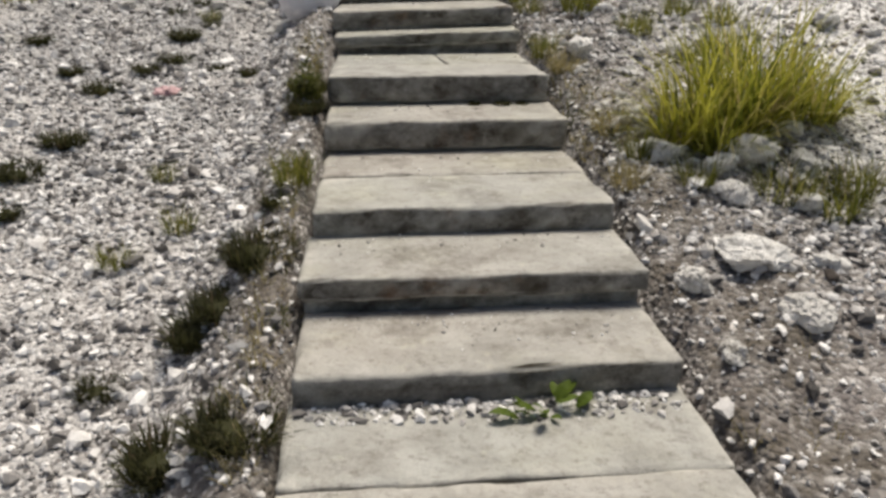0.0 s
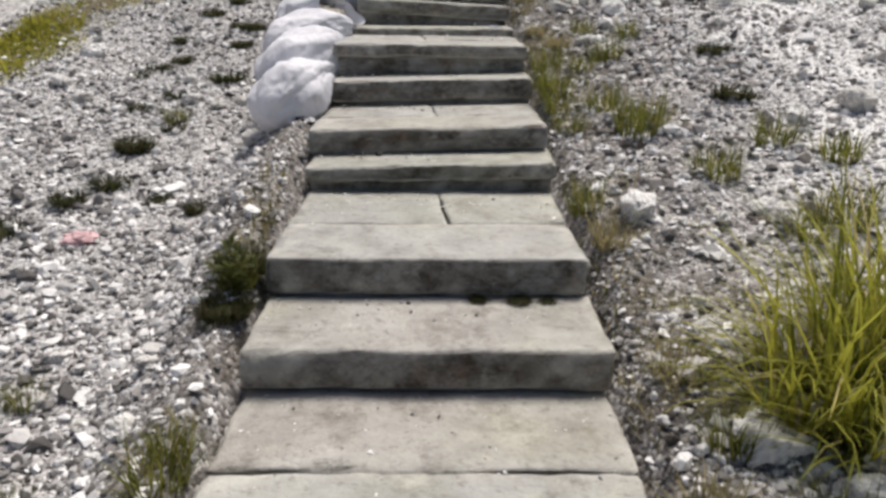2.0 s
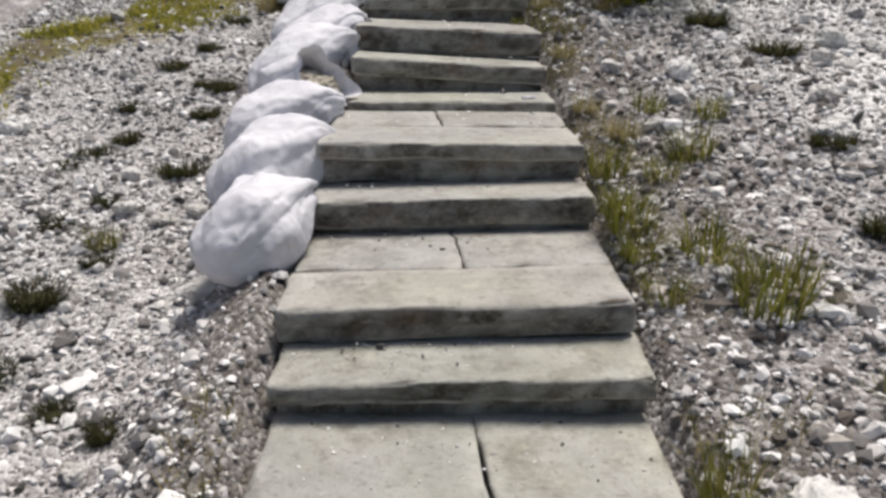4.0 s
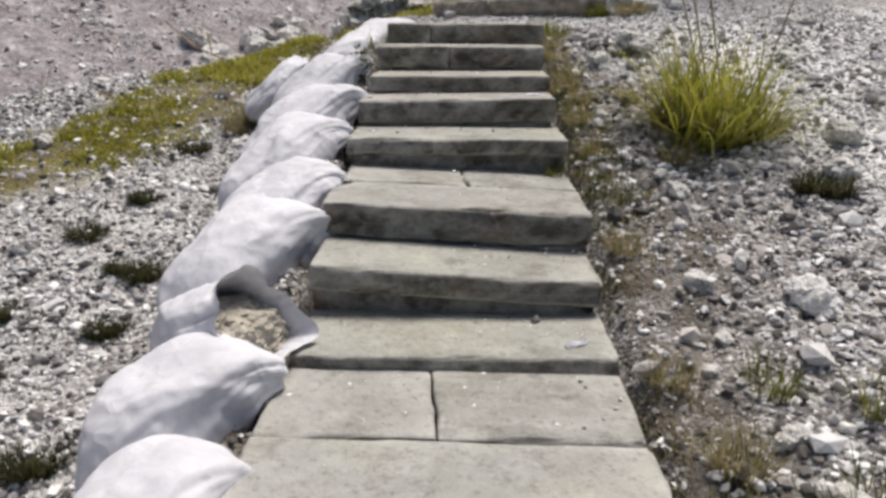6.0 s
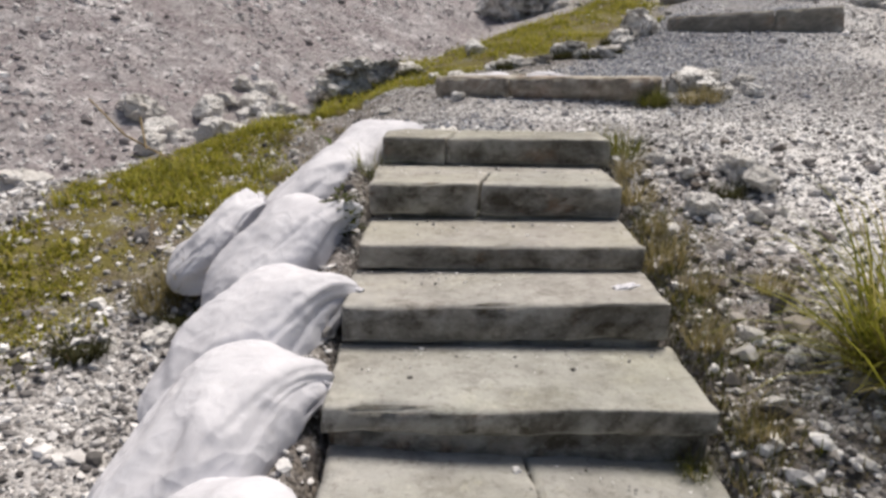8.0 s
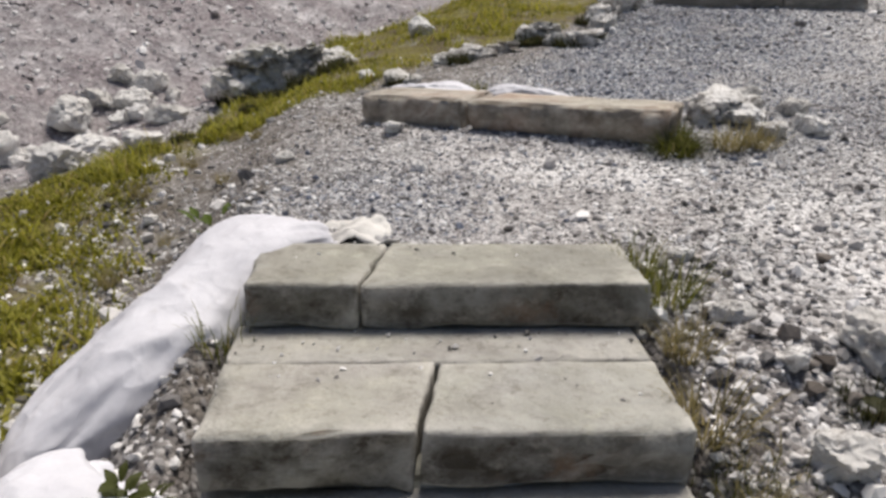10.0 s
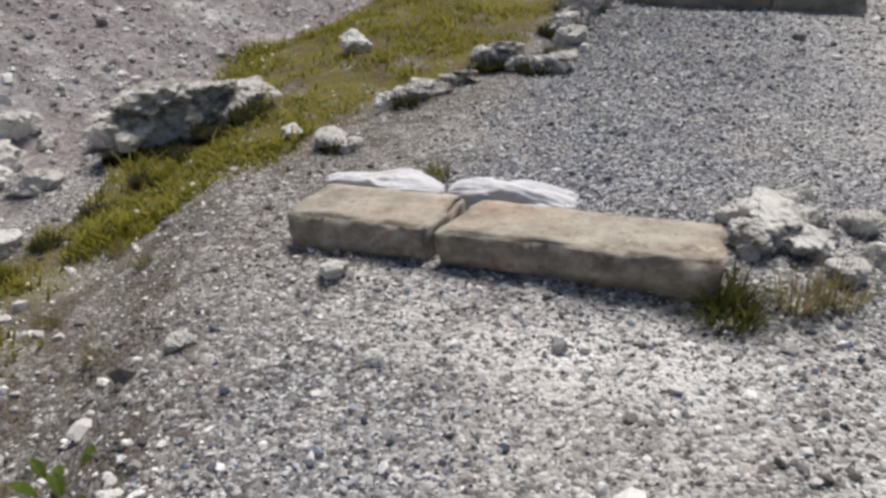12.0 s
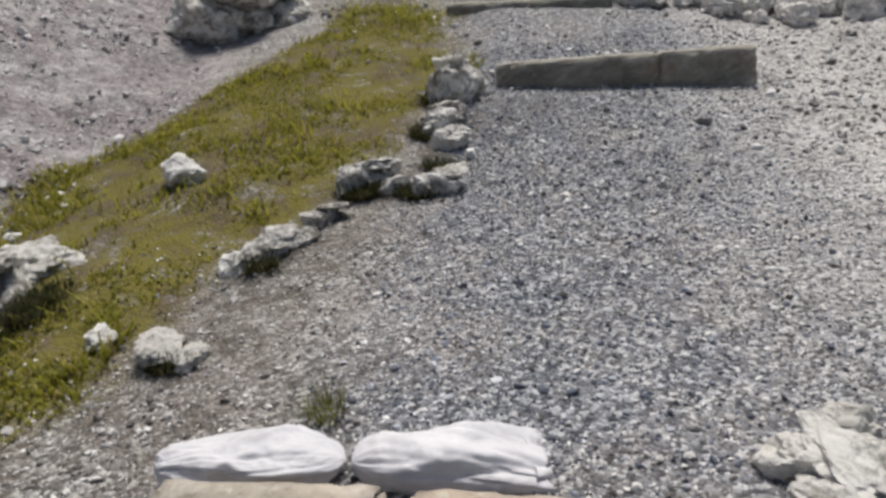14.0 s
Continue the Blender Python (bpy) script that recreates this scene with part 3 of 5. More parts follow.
# ---- sacks ----
def sack(low, high, width, thick, seed, label, mouth=0.0, end_width=0.9, fold_down=1.3, hem_drop=0.11):
    """A slumped filled sack from its low bulging end to its high, flattened and folded end; mouth > 0 flares an open end."""
    low, high = Vector(low), Vector(high)
    along = high - low
    length = along.length
    fwd = along.normalized()
    side = Vector((0, 0, 1)).cross(fwd).normalized()
    upv = fwd.cross(side)
    rnd = random.Random(900 + seed)
    # sharp slack folds of the cloth: place along and across, direction, height, reach
    folds = []
    for _ in range(3):
        ang = rnd.choice((-1, 1)) * rnd.uniform(0.9, 1.4)
        folds.append((rnd.uniform(0.35, 0.72) * length, rnd.uniform(-0.4, 0.4) * width, math.cos(ang), math.sin(ang), rnd.uniform(0.007, 0.016), rnd.uniform(0.12, 0.26)))

    def fold(lx, sx):
        total = 0.0
        for cx, cy, c, d, high_, reach in folds:
            across = (lx - cx) * c + (sx - cy) * d + 0.015 * noise.noise(Vector((lx * 5, sx * 5, cx * 30)))
            run = -(lx - cx) * d + (sx - cy) * c
            window = math.exp(-(run / reach) ** 2)
            total += window * high_ * (math.exp(-across / 0.07) if across > 0 else math.exp(across / 0.035) * (1 + across / 0.02))
        return total

    def spine(u):
        """Place on the sack's middle line, the way it runs and its upper side; the last part folds down over an arc."""
        if u <= 0.72 or not fold_down:
            return low + fwd * (u * length), fwd, upv
        turn = (u - 0.72) / 0.28 * fold_down
        radius = 0.28 * length / fold_down
        p = low + fwd * (0.72 * length + radius * math.sin(turn)) - upv * (radius * (1 - math.cos(turn)))
        return p, fwd * math.cos(turn) - upv * math.sin(turn), upv * math.cos(turn) + fwd * math.sin(turn)

    bm = bmesh.new()
    nu, nv = 64, 96
    rings = []
    for i in range(nu + 1):
        u = i / nu
        at, ahead, above = spine(u)
        start = 1.0 if u >= 0.40 else (1 - (1 - u / 0.40) ** 2.2) ** 0.5
        wide = start * (1 - (0.05 if mouth else 1 - end_width) * max(0, (u - 0.5) / 0.5) ** 1.4)
        deep = start * (1 - (0.06 if mouth else 0.58) * max(0, (u - 0.45) / 0.55) ** 1.5)
        ring = []
        for j in range(nv):
            a = 2 * math.pi * j / nv
            ca, sa = math.cos(a), math.sin(a)
            sx = math.copysign(abs(ca) ** 0.72, ca) * width / 2 * wide
            sz = math.copysign(abs(sa) ** 0.9, sa) * thick / 2 * deep
            sag = -0.05 * math.sin(math.pi * u) * (1 if sa < 0 else 0.2)
            q = Vector((u * 1.6 + seed * 7.1, ca * 0.9, sa * 0.9))
            swell = 0.040 * noise.noise(q * 1.5)
            small = 0.005 * noise.noise(Vector((u * 7 + seed, ca * 3.2, sa * 3.2))) + 0.004 * noise.noise(Vector((u * 19 + seed, ca * 7, sa * 7)))
            ridge = 1 - abs(noise.noise(Vector((u * 1.1 + seed, ca * 2.0 + u * 0.8, sa * 2.0 + seed)))) * 2
            crease = -0.009 * max(0, ridge - 0.70) / 0.30 * min(1, u * 4 + 0.15)
            gather = 0.0025 * math.sin(a * 7 + seed * 2 + 3 * noise.noise(q)) * max(0, (u - 0.6) / 0.4) ** 1.5
            r = (swell + small + crease + gather + (fold(u * length, sx) if sa > -0.3 else 0.0)) * min(1, start * 1.3)
            skew = 0.12 * noise.noise(Vector((seed * 3.1, u * 1.3, 0))) * u
            ragged = 0.06 * noise.noise(Vector((seed, ca, sa)) * 1.5) * max(0, (u - 0.8) / 0.2)
            ring.append(bm.verts.new(at + ahead * ragged + side * (sx + ca * r + skew) + above * (sz + sag + sa * r)))
        rings.append(ring)
    if mouth:
        # rim turned out, with one long torn lip hanging forward
        for step in (0.35, 0.7, 1.0):
            ring = []
            for j, v in enumerate(rings[nu]):
                a = 2 * math.pi * j / nv
                out = side * math.cos(a) + upv * math.sin(a)
                lip = max(0.0, math.cos(a - math.radians(320))) ** 2.2
                wave = 0.35 + 0.3 * math.sin(a * 3 + seed) + 0.25 * noise.noise(Vector((math.cos(a) * 3, math.sin(a) * 3, 4.0)))
                p = v.co + (fwd * (0.35 + 1.1 * lip) + out * (0.22 * wave + 0.25 * lip)) * mouth * step - Vector((0, 0, 0.02 * lip * step))
                ring.append(bm.verts.new(p))
            rings.append(ring)
    for i in range(len(rings) - 1):
        for j in range(nv):
            bm.faces.new((rings[i][j], rings[i][(j + 1) % nv], rings[i + 1][(j + 1) % nv], rings[i + 1][j]))
    if not mouth:
        bm.faces.new(rings[-1])
    bm.faces.new(rings[0][::-1])
    bmesh.ops.recalc_face_normals(bm, faces=bm.faces)
    for f in bm.faces:
        f.smooth = True
    ob = new("sandbag")
    part("sack_cloth", bm, SACK, ob)
    if not mouth:
        # loose hem of the mouth, folded down over the end
        hem = bmesh.new()
        grid = []
        end, ahead, above = spine(1.0)
        shift = 0.12 * noise.noise(Vector((seed * 3.1, 1.3, 0)))
        for i in range(11):
            row = []
            for j in range(25):
                f, g = i / 10, j / 24 - 0.5
                q = Vector((f * 2, g * 4, seed))
                ruffle = 0.012 * math.sin(g * 17 + seed + 2 * noise.noise(q)) * f + 0.02 * noise.noise(q)
                tail = hem_drop * (0.8 + 0.5 * noise.noise(Vector((g * 5, seed, 2))) + 0.10 * noise.noise(Vector((g * 40, seed, 5))))
                p = end + ahead * (tail * f - 0.035) + side * (g * width * end_width * (1 - 0.12 * f) + shift) + above * (0.022 + ruffle)
                row.append(hem.verts.new(p))
            grid.append(row)
        for i in range(10):
            for j in range(24):
                hem.faces.new((grid[i][j], grid[i + 1][j], grid[i + 1][j + 1], grid[i][j + 1]))
        for f in hem.faces:
            f.smooth = True
        flap = part("hem", hem, SACK, ob, "loose folded hem of the sack mouth")
        flap.modifiers.new("thickness", "SOLIDIFY").thickness = 0.004
    else:
        fill = bmesh.new()
        bmesh.ops.create_icosphere(fill, subdivisions=5, radius=1)
        centre = low + fwd * length * 0.96
        for v in fill.verts:
            c = v.co.copy()
            lump = 0.03 * noise.noise(c * 3) + 0.018 * noise.noise(c * 9) + 0.012 * noise.noise(c * 24)
            v.co = centre + side * c.x * width * 0.46 + upv * (c.z * thick * 0.44 - 0.02) + fwd * (c.y * 0.035 + lump - 0.10 * max(0, c.z))
        for f in fill.faces:
            f.smooth = False
        part("sand_fill", fill, SAND, ob, "damp brown sand and grit in the sack mouth")
    return tagged(ob, label, "sandbag", "sandbags beside the steps", "thing")


SACK_ROWS = [
    ((-0.55, 5.36), (-0.34, 5.80), 0.34, 0.32),
    ((-0.63, 5.84), (-0.36, 6.32), 0.37, 0.38),
    ((-0.69, 6.33), (-0.42, 6.80), 0.37, 0.34),
    ((-0.74, 7.10), (-0.38, 6.94), 0.36, 0.31),
    ((-0.77, 7.20), (-0.38, 7.78), 0.42, 0.38),
    ((-0.76, 7.76), (-0.38, 8.16), 0.42, 0.31),
    ((-0.81, 8.14), (-0.39, 8.70), 0.41, 0.33),
    ((-0.83, 8.66), (-0.41, 9.22), 0.43, 0.31),
    ((-0.83, 9.32), (-0.46, 9.76), 0.38, 0.33),
    ((-1.12, 9.72), (-0.80, 9.98), 0.26, 0.20),
    ((-0.80, 9.98), (-0.15, 10.90), 0.36, 0.34),
]
for k, (a, b, w, th) in enumerate(SACK_ROWS):
    za = float(smooth_ground(*a)) + th * 0.36
    zb = float(np.interp(b[1], PROFILE_Y, PROFILE_Z)) + (0.11 if b[0] > -0.6 else 0.0)
    text = "grey-white woven sandbag slumped against the steps"
    if k == 3:
        text = "grey-white sandbag beside the steps, torn open at its mouth"
    elif k == 9:
        text = "small half-empty grey sandbag lying on the slope"
    elif k == 10:
        text = "frayed white sandbag beside the top step"
    sack((*a, za), (*b, zb), w, th, k, text, {3: 0.08}.get(k, 0.0), 1.0, {3: 0.0, 9: 0.5, 10: 0.7}.get(k, 0.95), 0.06 if k > 8 else 0.08)


def front_sack(a, b, width, thick, seed, end_width):
    z = float(smooth_ground(*a))
    return sack((*a, z + 0.05), (*b, z + 0.055), width, thick, seed, "white woven sack lying flat behind the stone kerb", 0.0, end_width, 0.2, 0.05)


front_sack((0.72, 13.02), (1.26, 12.84), 0.27, 0.14, 21, 0.95)
front_sack((0.71, 13.04), (0.18, 13.22), 0.24, 0.13, 22, 0.35)


def torn_cloth(centre, size, seed, turn):
    """A crumpled torn piece of sack cloth with a ragged outline."""
    bm = bmesh.new()
    n = 22
    rows = []
    for i in range(n + 1):
        row = []
        for j in range(n + 1):
            u, v = i / n - 0.5, j / n - 0.5
            q = Vector((u * 3 + seed, v * 3, seed))
            ragged = 1 + 0.25 * noise.noise(Vector((math.atan2(v, u) * 2, seed, 0)))
            x, y = u * size[0] * ragged, v * size[1] * ragged
            z = 0.05 * noise.noise(q * 1.2) + 0.025 * abs(noise.noise(q * 3)) + 0.07 * (0.5 - abs(u)) * (1 - 2 * abs(v))
            row.append(bm.verts.new((x, y, z)))
        rows.append(row)
    for i in range(n):
        for j in range(n):
            bm.faces.new((rows[i][j], rows[i + 1][j], rows[i + 1][j + 1], rows[i][j + 1]))
    for f in bm.faces:
        f.smooth = True
    ob = part("torn_sack_cloth", bm, RAG)
    ob.location = centre
    ob.rotation_euler = (0.08, -0.12, turn)
    thick = ob.modifiers.new("thickness", "SOLIDIFY")
    thick.thickness = 0.004
    return tagged(ob, "torn dirty off-white sack cloth crumpled on the gravel", "sack cloth", kind="thing")


torn_cloth((0.0, 10.97, float(smooth_ground(0.0, 10.97)) + 0.005), (0.34, 0.24), 3.0, 0.1)


# ---- rocks ----
def rock_mesh(seed, detail=4, rough=0.5):
    bm = bmesh.new()
    bmesh.ops.create_icosphere(bm, subdivisions=detail, radius=1)
    rnd = random.Random(seed)
    cuts = [Vector((rnd.gauss(0, 1), rnd.gauss(0, 1), rnd.gauss(0, 1))).normalized() for _ in range(9)]
    for v in bm.verts:
        c = v.co.normalized()
        r = 1.0
        for cut in cuts:
            d = c.dot(cut)
            if d > 0.62:
                r = min(r, 0.66 / d)
        r += rough * 0.5 * noise.noise(c * 1.6 + Vector((seed, 0, 0))) + rough * 0.3 * noise.noise(c * 4.0 + Vector((0, seed, 0))) + rough * 0.2 * noise.noise(c * 9 + Vector((seed, seed, 0))) + rough * 0.1 * noise.noise(c * 20)
        v.co = c * r
    mesh = bpy.data.meshes.new("rock")
    bm.to_mesh(mesh)
    bm.free()
    mesh.materials.append(ROCK)
    return mesh


ROCK_MESHES = [rock_mesh(k) for k in range(8)]


def rock(x, y, size, seed, label="pale weathered rock lying on the gravel", flat=0.7, sink=0.3):
    rnd = random.Random(seed)
    ob = new("rock", ROCK_MESHES[seed % len(ROCK_MESHES)])
    ob.scale = (size * rnd.uniform(0.45, 0.62), size * rnd.uniform(0.38, 0.5), size * flat * rnd.uniform(0.4, 0.55))
    ob.rotation_euler = (rnd.uniform(-0.25, 0.25), rnd.uniform(-0.25, 0.25), rnd.uniform(0, 6.28))
    ob.location = (x, y, float(ground_z(x, y)) + ob.scale.z * (1 - 2 * sink))
    if "white" in label:
        ob.material_slots[0].link = "OBJECT"
        ob.material_slots[0].material = WHITEROCK
    return tagged(ob, label, "rock", "scattered rocks", "thing")


ROCKS = [
    (1.24, 2.34, 0.21), (1.80, 3.22, 0.13), (1.72, 2.92, 0.14), (1.62, 2.66, 0.14), (1.34, 2.72, 0.15), (1.30, 2.04, 0.15), (1.02, 1.92, 0.11),
    (1.02, 2.26, 0.14), (1.85, 2.45, 0.13), (1.50, 2.28, 0.12), (1.49, 10.17, 0.24), (1.22, 7.3, 0.13), (1.6, 7.2, 0.2), (1.3, 8.0, 0.14),
    (2.3, 8.6, 0.24), (2.6, 7.6, 0.2), (2.45, 5.3, 0.24), (2.1, 5.2, 0.16), (2.7, 4.6, 0.2), (-1.22, 6.3, 0.13), (-1.02, 6.19, 0.1), (-2.2, 7.3, 0.22),
    (-1.1, 9.5, 0.16), (-0.95, 9.45, 0.14), (0.18, 12.42, 0.13), (-0.35, 12.1, 0.09), (-1.0, 12.0, 0.1), (-0.42, 11.4, 0.08), (0.3, 11.9, 0.09),
    (1.88, 12.42, 0.24), (1.98, 12.24, 0.28), (1.78, 12.22, 0.2), (2.3, 12.3, 0.2), (2.27, 12.06, 0.18), (2.12, 12.5, 0.2), (2.05, 12.0, 0.16),
    (0.46, 16.0, 0.3), (1.6, 15.3, 0.2), 
    (2.15, 15.8, 0.3), (0.6, 14.7, 0.2), (0.2, 14.06, 0.22), (0.32, 13.95, 0.16), (-0.02, 14.3, 0.18),
    (-1.5, 13.6, 0.3), (-1.9, 13.2, 0.36), (-2.1, 14.2, 0.42), (-1.6, 14.6, 0.3), (-2.6, 13.5, 0.4), (-1.35, 15.4, 0.34), (-3.3, 12.6, 0.5), (-3.9, 11.9, 0.4),
    (1.19, 3.12, 0.22), (1.50, 2.98, 0.2), (1.09, 3.40, 0.11), (1.36, 2.93, 0.15), (1.17, 3.56, 0.12),
]
for k, (x, y, size) in enumerate(ROCKS):
    rock(x, y, size, k, "white rock half sunk in gravel" if k % 3 == 0 else "pale weathered rock lying on the gravel")

rubble_rnd = random.Random(5)
for k in range(64):
    u = rubble_rnd.random()
    x = 5.15 + 2.0 * u + rubble_rnd.uniform(0.0, 0.5)
    y = 18.15 - 1.5 * u + rubble_rnd.uniform(-0.05, 0.9)
    rock(x, y, rubble_rnd.uniform(0.16, 0.42), 300 + k, "grey rubble stone in the bank beside the path", 0.9, 0.25)


def outcrop(centre, size, turn, seed, label, lumps):
    """A knot of jagged lumps: the large ones below, thin overhanging ones on top."""
    rnd = random.Random(seed)
    base = new("rock_outcrop")
    base.location = (*centre, float(smooth_ground(*centre)))
    base.rotation_euler = (0, 0, turn)
    for i in range(lumps):
        f = (i + 0.5) / lumps
        lump = new("rock_lump", ROCK_MESHES[(seed * 3 + i) % len(ROCK_MESHES)])
        lump.parent = base
        top = i % 3 == 2
        share = 0.62 * lumps ** -0.45 * rnd.uniform(0.8, 1.25)
        lump.scale = (size[0] * share, size[1] * (0.55 if top else 0.42) * rnd.uniform(0.8, 1.2), size[2] * (0.22 if top else 0.42) * rnd.uniform(0.8, 1.2))
        lump.location = ((f - 0.5) * size[0] * 0.85, size[1] * rnd.uniform(-0.15, 0.15), size[2] * (0.50 if top else 0.16))
        lump.rotation_euler = (rnd.uniform(-0.3, 0.3), rnd.uniform(-0.3, 0.3), rnd.uniform(-0.5, 0.5) + math.pi * (i % 2))
        lump.material_slots[0].link = "OBJECT"
        lump.material_slots[0].material = OUTCROP
    return tagged(base, label, "rock outcrop", kind="thing")


OUTCROPS = [
    (2.60, 16.72, 0.44, 0.36, 0.46, 0.6, 5), (2.26, 16.16, 0.42, 0.30, 0.26, 0.9, 4), (1.50, 15.44, 0.40, 0.26, 0.22, 0.5, 4),
    (1.84, 15.14, 0.30, 0.24, 0.20, 0.2, 3), (0.80, 14.80, 0.40, 0.20, 0.17, 0.4, 4), (1.94, 12.30, 0.36, 0.30, 0.20, 0.3, 5), (1.12, 15.08, 0.22, 0.16, 0.12, 0.4, 3),
]
for k, (x, y, w, d, h, turn, lumps) in enumerate(OUTCROPS):
    outcrop((x, y), (w, d, h), turn, 11 + k, "rough pale stones beside the kerb's end" if k == 5 else "jagged pale limestone lumps at the edge of the turf", lumps)
outcrop((-0.72, 15.16), (1.05, 0.50, 0.50), 0.30, 2, "pale ledge of layered rock under mossy turf", 9)
outcrop((1.55, 20.3), (1.5, 0.8, 0.7), 0.3, 5, "dark layered rock ledge above the gully", 8)

# stones of the rough bank
bank_rnd = random.Random(77)
for k in range(60):
    x, y = 1.1 + 2.3 * bank_rnd.random() ** 1.2, bank_rnd.uniform(3.6, 11.0)
    rock(x, y, 0.07 + 0.13 * bank_rnd.random() ** 2, 700 + k, "weathered stone bedded in the earthy bank", 0.75, 0.3)
slope_rnd = random.Random(78)
for k in range(34):
    x, y = -0.55 - 2.0 * slope_rnd.random(), slope_rnd.uniform(2.6, 10.0)
    rock(x, y, 0.06 + 0.09 * slope_rnd.random() ** 2, 800 + k, "pale loose stone on the gravel slope", 0.7, 0.25)

# boulders lying along the bottom of the gully
boulder_rnd = random.Random(41)
for k in range(16):
    s, d = boulder_rnd.uniform(1.3, 3.4), boulder_rnd.gauss(0.15, 0.3)
    rock(-3.3 + 0.503 * s - 0.864 * d, 12.75 + 0.864 * s + 0.503 * d, 0.14 + 0.34 * boulder_rnd.random() ** 2, 500 + k, "angular grey boulder lying in the gully", 0.8, 0.33)


# ---- grass and weeds ----
def blades(count, height, spread, lean, width, seed, droop=0.5):
    """Vertices and faces of a clump of curved tapering blades."""
    rnd = random.Random(seed)
    verts, faces = [], []
    for _ in range(count):
        a = rnd.uniform(0, 2 * math.pi)
        r = spread * math.sqrt(rnd.random())
        base = Vector((r * math.cos(a), r * math.sin(a), -0.02))
        b = a + rnd.gauss(0, 1.1)
        out = Vector((math.cos(b), math.sin(b), 0))
        length = height * rnd.uniform(0.5, 1.1)
        tilt = lean * rnd.uniform(0.1, 1.1)
        across = Vector((-out.y, out.x, 0)) * width * rnd.uniform(0.6, 1.2) / 2
        bend = rnd.uniform(0.3, 1.3)
        first = len(verts)
        p = base.copy()
        segs = 4
        for k in range(segs + 1):
            f = k / segs
            w = across * (1 - f ** 1.6)
            if k < segs:
                verts += [tuple(p - w), tuple(p + w)]
            else:
                verts.append(tuple(p))
            ang = tilt + droop * f * f * 2.0 * bend
            p = p + (Vector((0, 0, math.cos(ang))) + out * math.sin(ang)) * length / segs
        for k in range(segs - 1):
            i = first + 2 * k
            faces.append((i, i + 1, i + 3, i + 2))
        i = first + 2 * (segs - 1)
        faces.append((i, i + 1, i + 2))
    return verts, faces


def blade_mesh(name, mat, *args, **kw):
    verts, faces = blades(*args, **kw)
    if name == "weed_clump":
        # the dense cushion that the blades grow out of
        first = len(verts)
        rings, around = 5, 14
        for i in range(rings + 1):
            for j in range(around):
                a, e = 2 * math.pi * j / around, math.pi / 2 * i / rings
                r = 0.062 * math.cos(e) * (1 + 0.25 * noise.noise(Vector((math.cos(a) * 2, math.sin(a) * 2, len(faces) * 0.01))))
                verts.append((r * math.cos(a), r * math.sin(a), 0.026 * math.sin(e) - 0.012))
        for i in range(rings):
            for j in range(around):
                p, q = first + i * around + j, first + i * around + (j + 1) % around
                faces.append((p, q, q + around, p + around))
    mesh = bpy.data.meshes.new(name)
    mesh.from_pydata(verts, [], faces)
    mesh.materials.append(mat)
    return mesh


def plant(name, mesh, x, y, scale, seed, label, category, group="", z=None):
    ob = new(name, mesh)
    rnd = random.Random(seed)
    ob.location = (x, y, float(ground_z(x, y)) if z is None else z)
    ob.rotation_euler = (rnd.uniform(-0.1, 0.1), rnd.uniform(-0.1, 0.1), rnd.uniform(0, 6.28))
    ob.scale = (scale, scale, scale * rnd.uniform(0.85, 1.15))
    return tagged(ob, label, category, group, "thing")


dark_meshes = [blade_mesh("weed_clump", DARKWEED, 560, 0.085, 0.075, 0.95, 0.006, 30 + k, droop=0.7) for k in range(4)]
green_meshes = [blade_mesh("grass_tuft", TUFT, 130, 0.17, 0.07, 0.75, 0.005, 40 + k) for k in range(4)]
dry_meshes = [blade_mesh("dry_tuft", DRY, 150, 0.17, 0.07, 0.8, 0.005, 50 + k, droop=0.7) for k in range(4)]

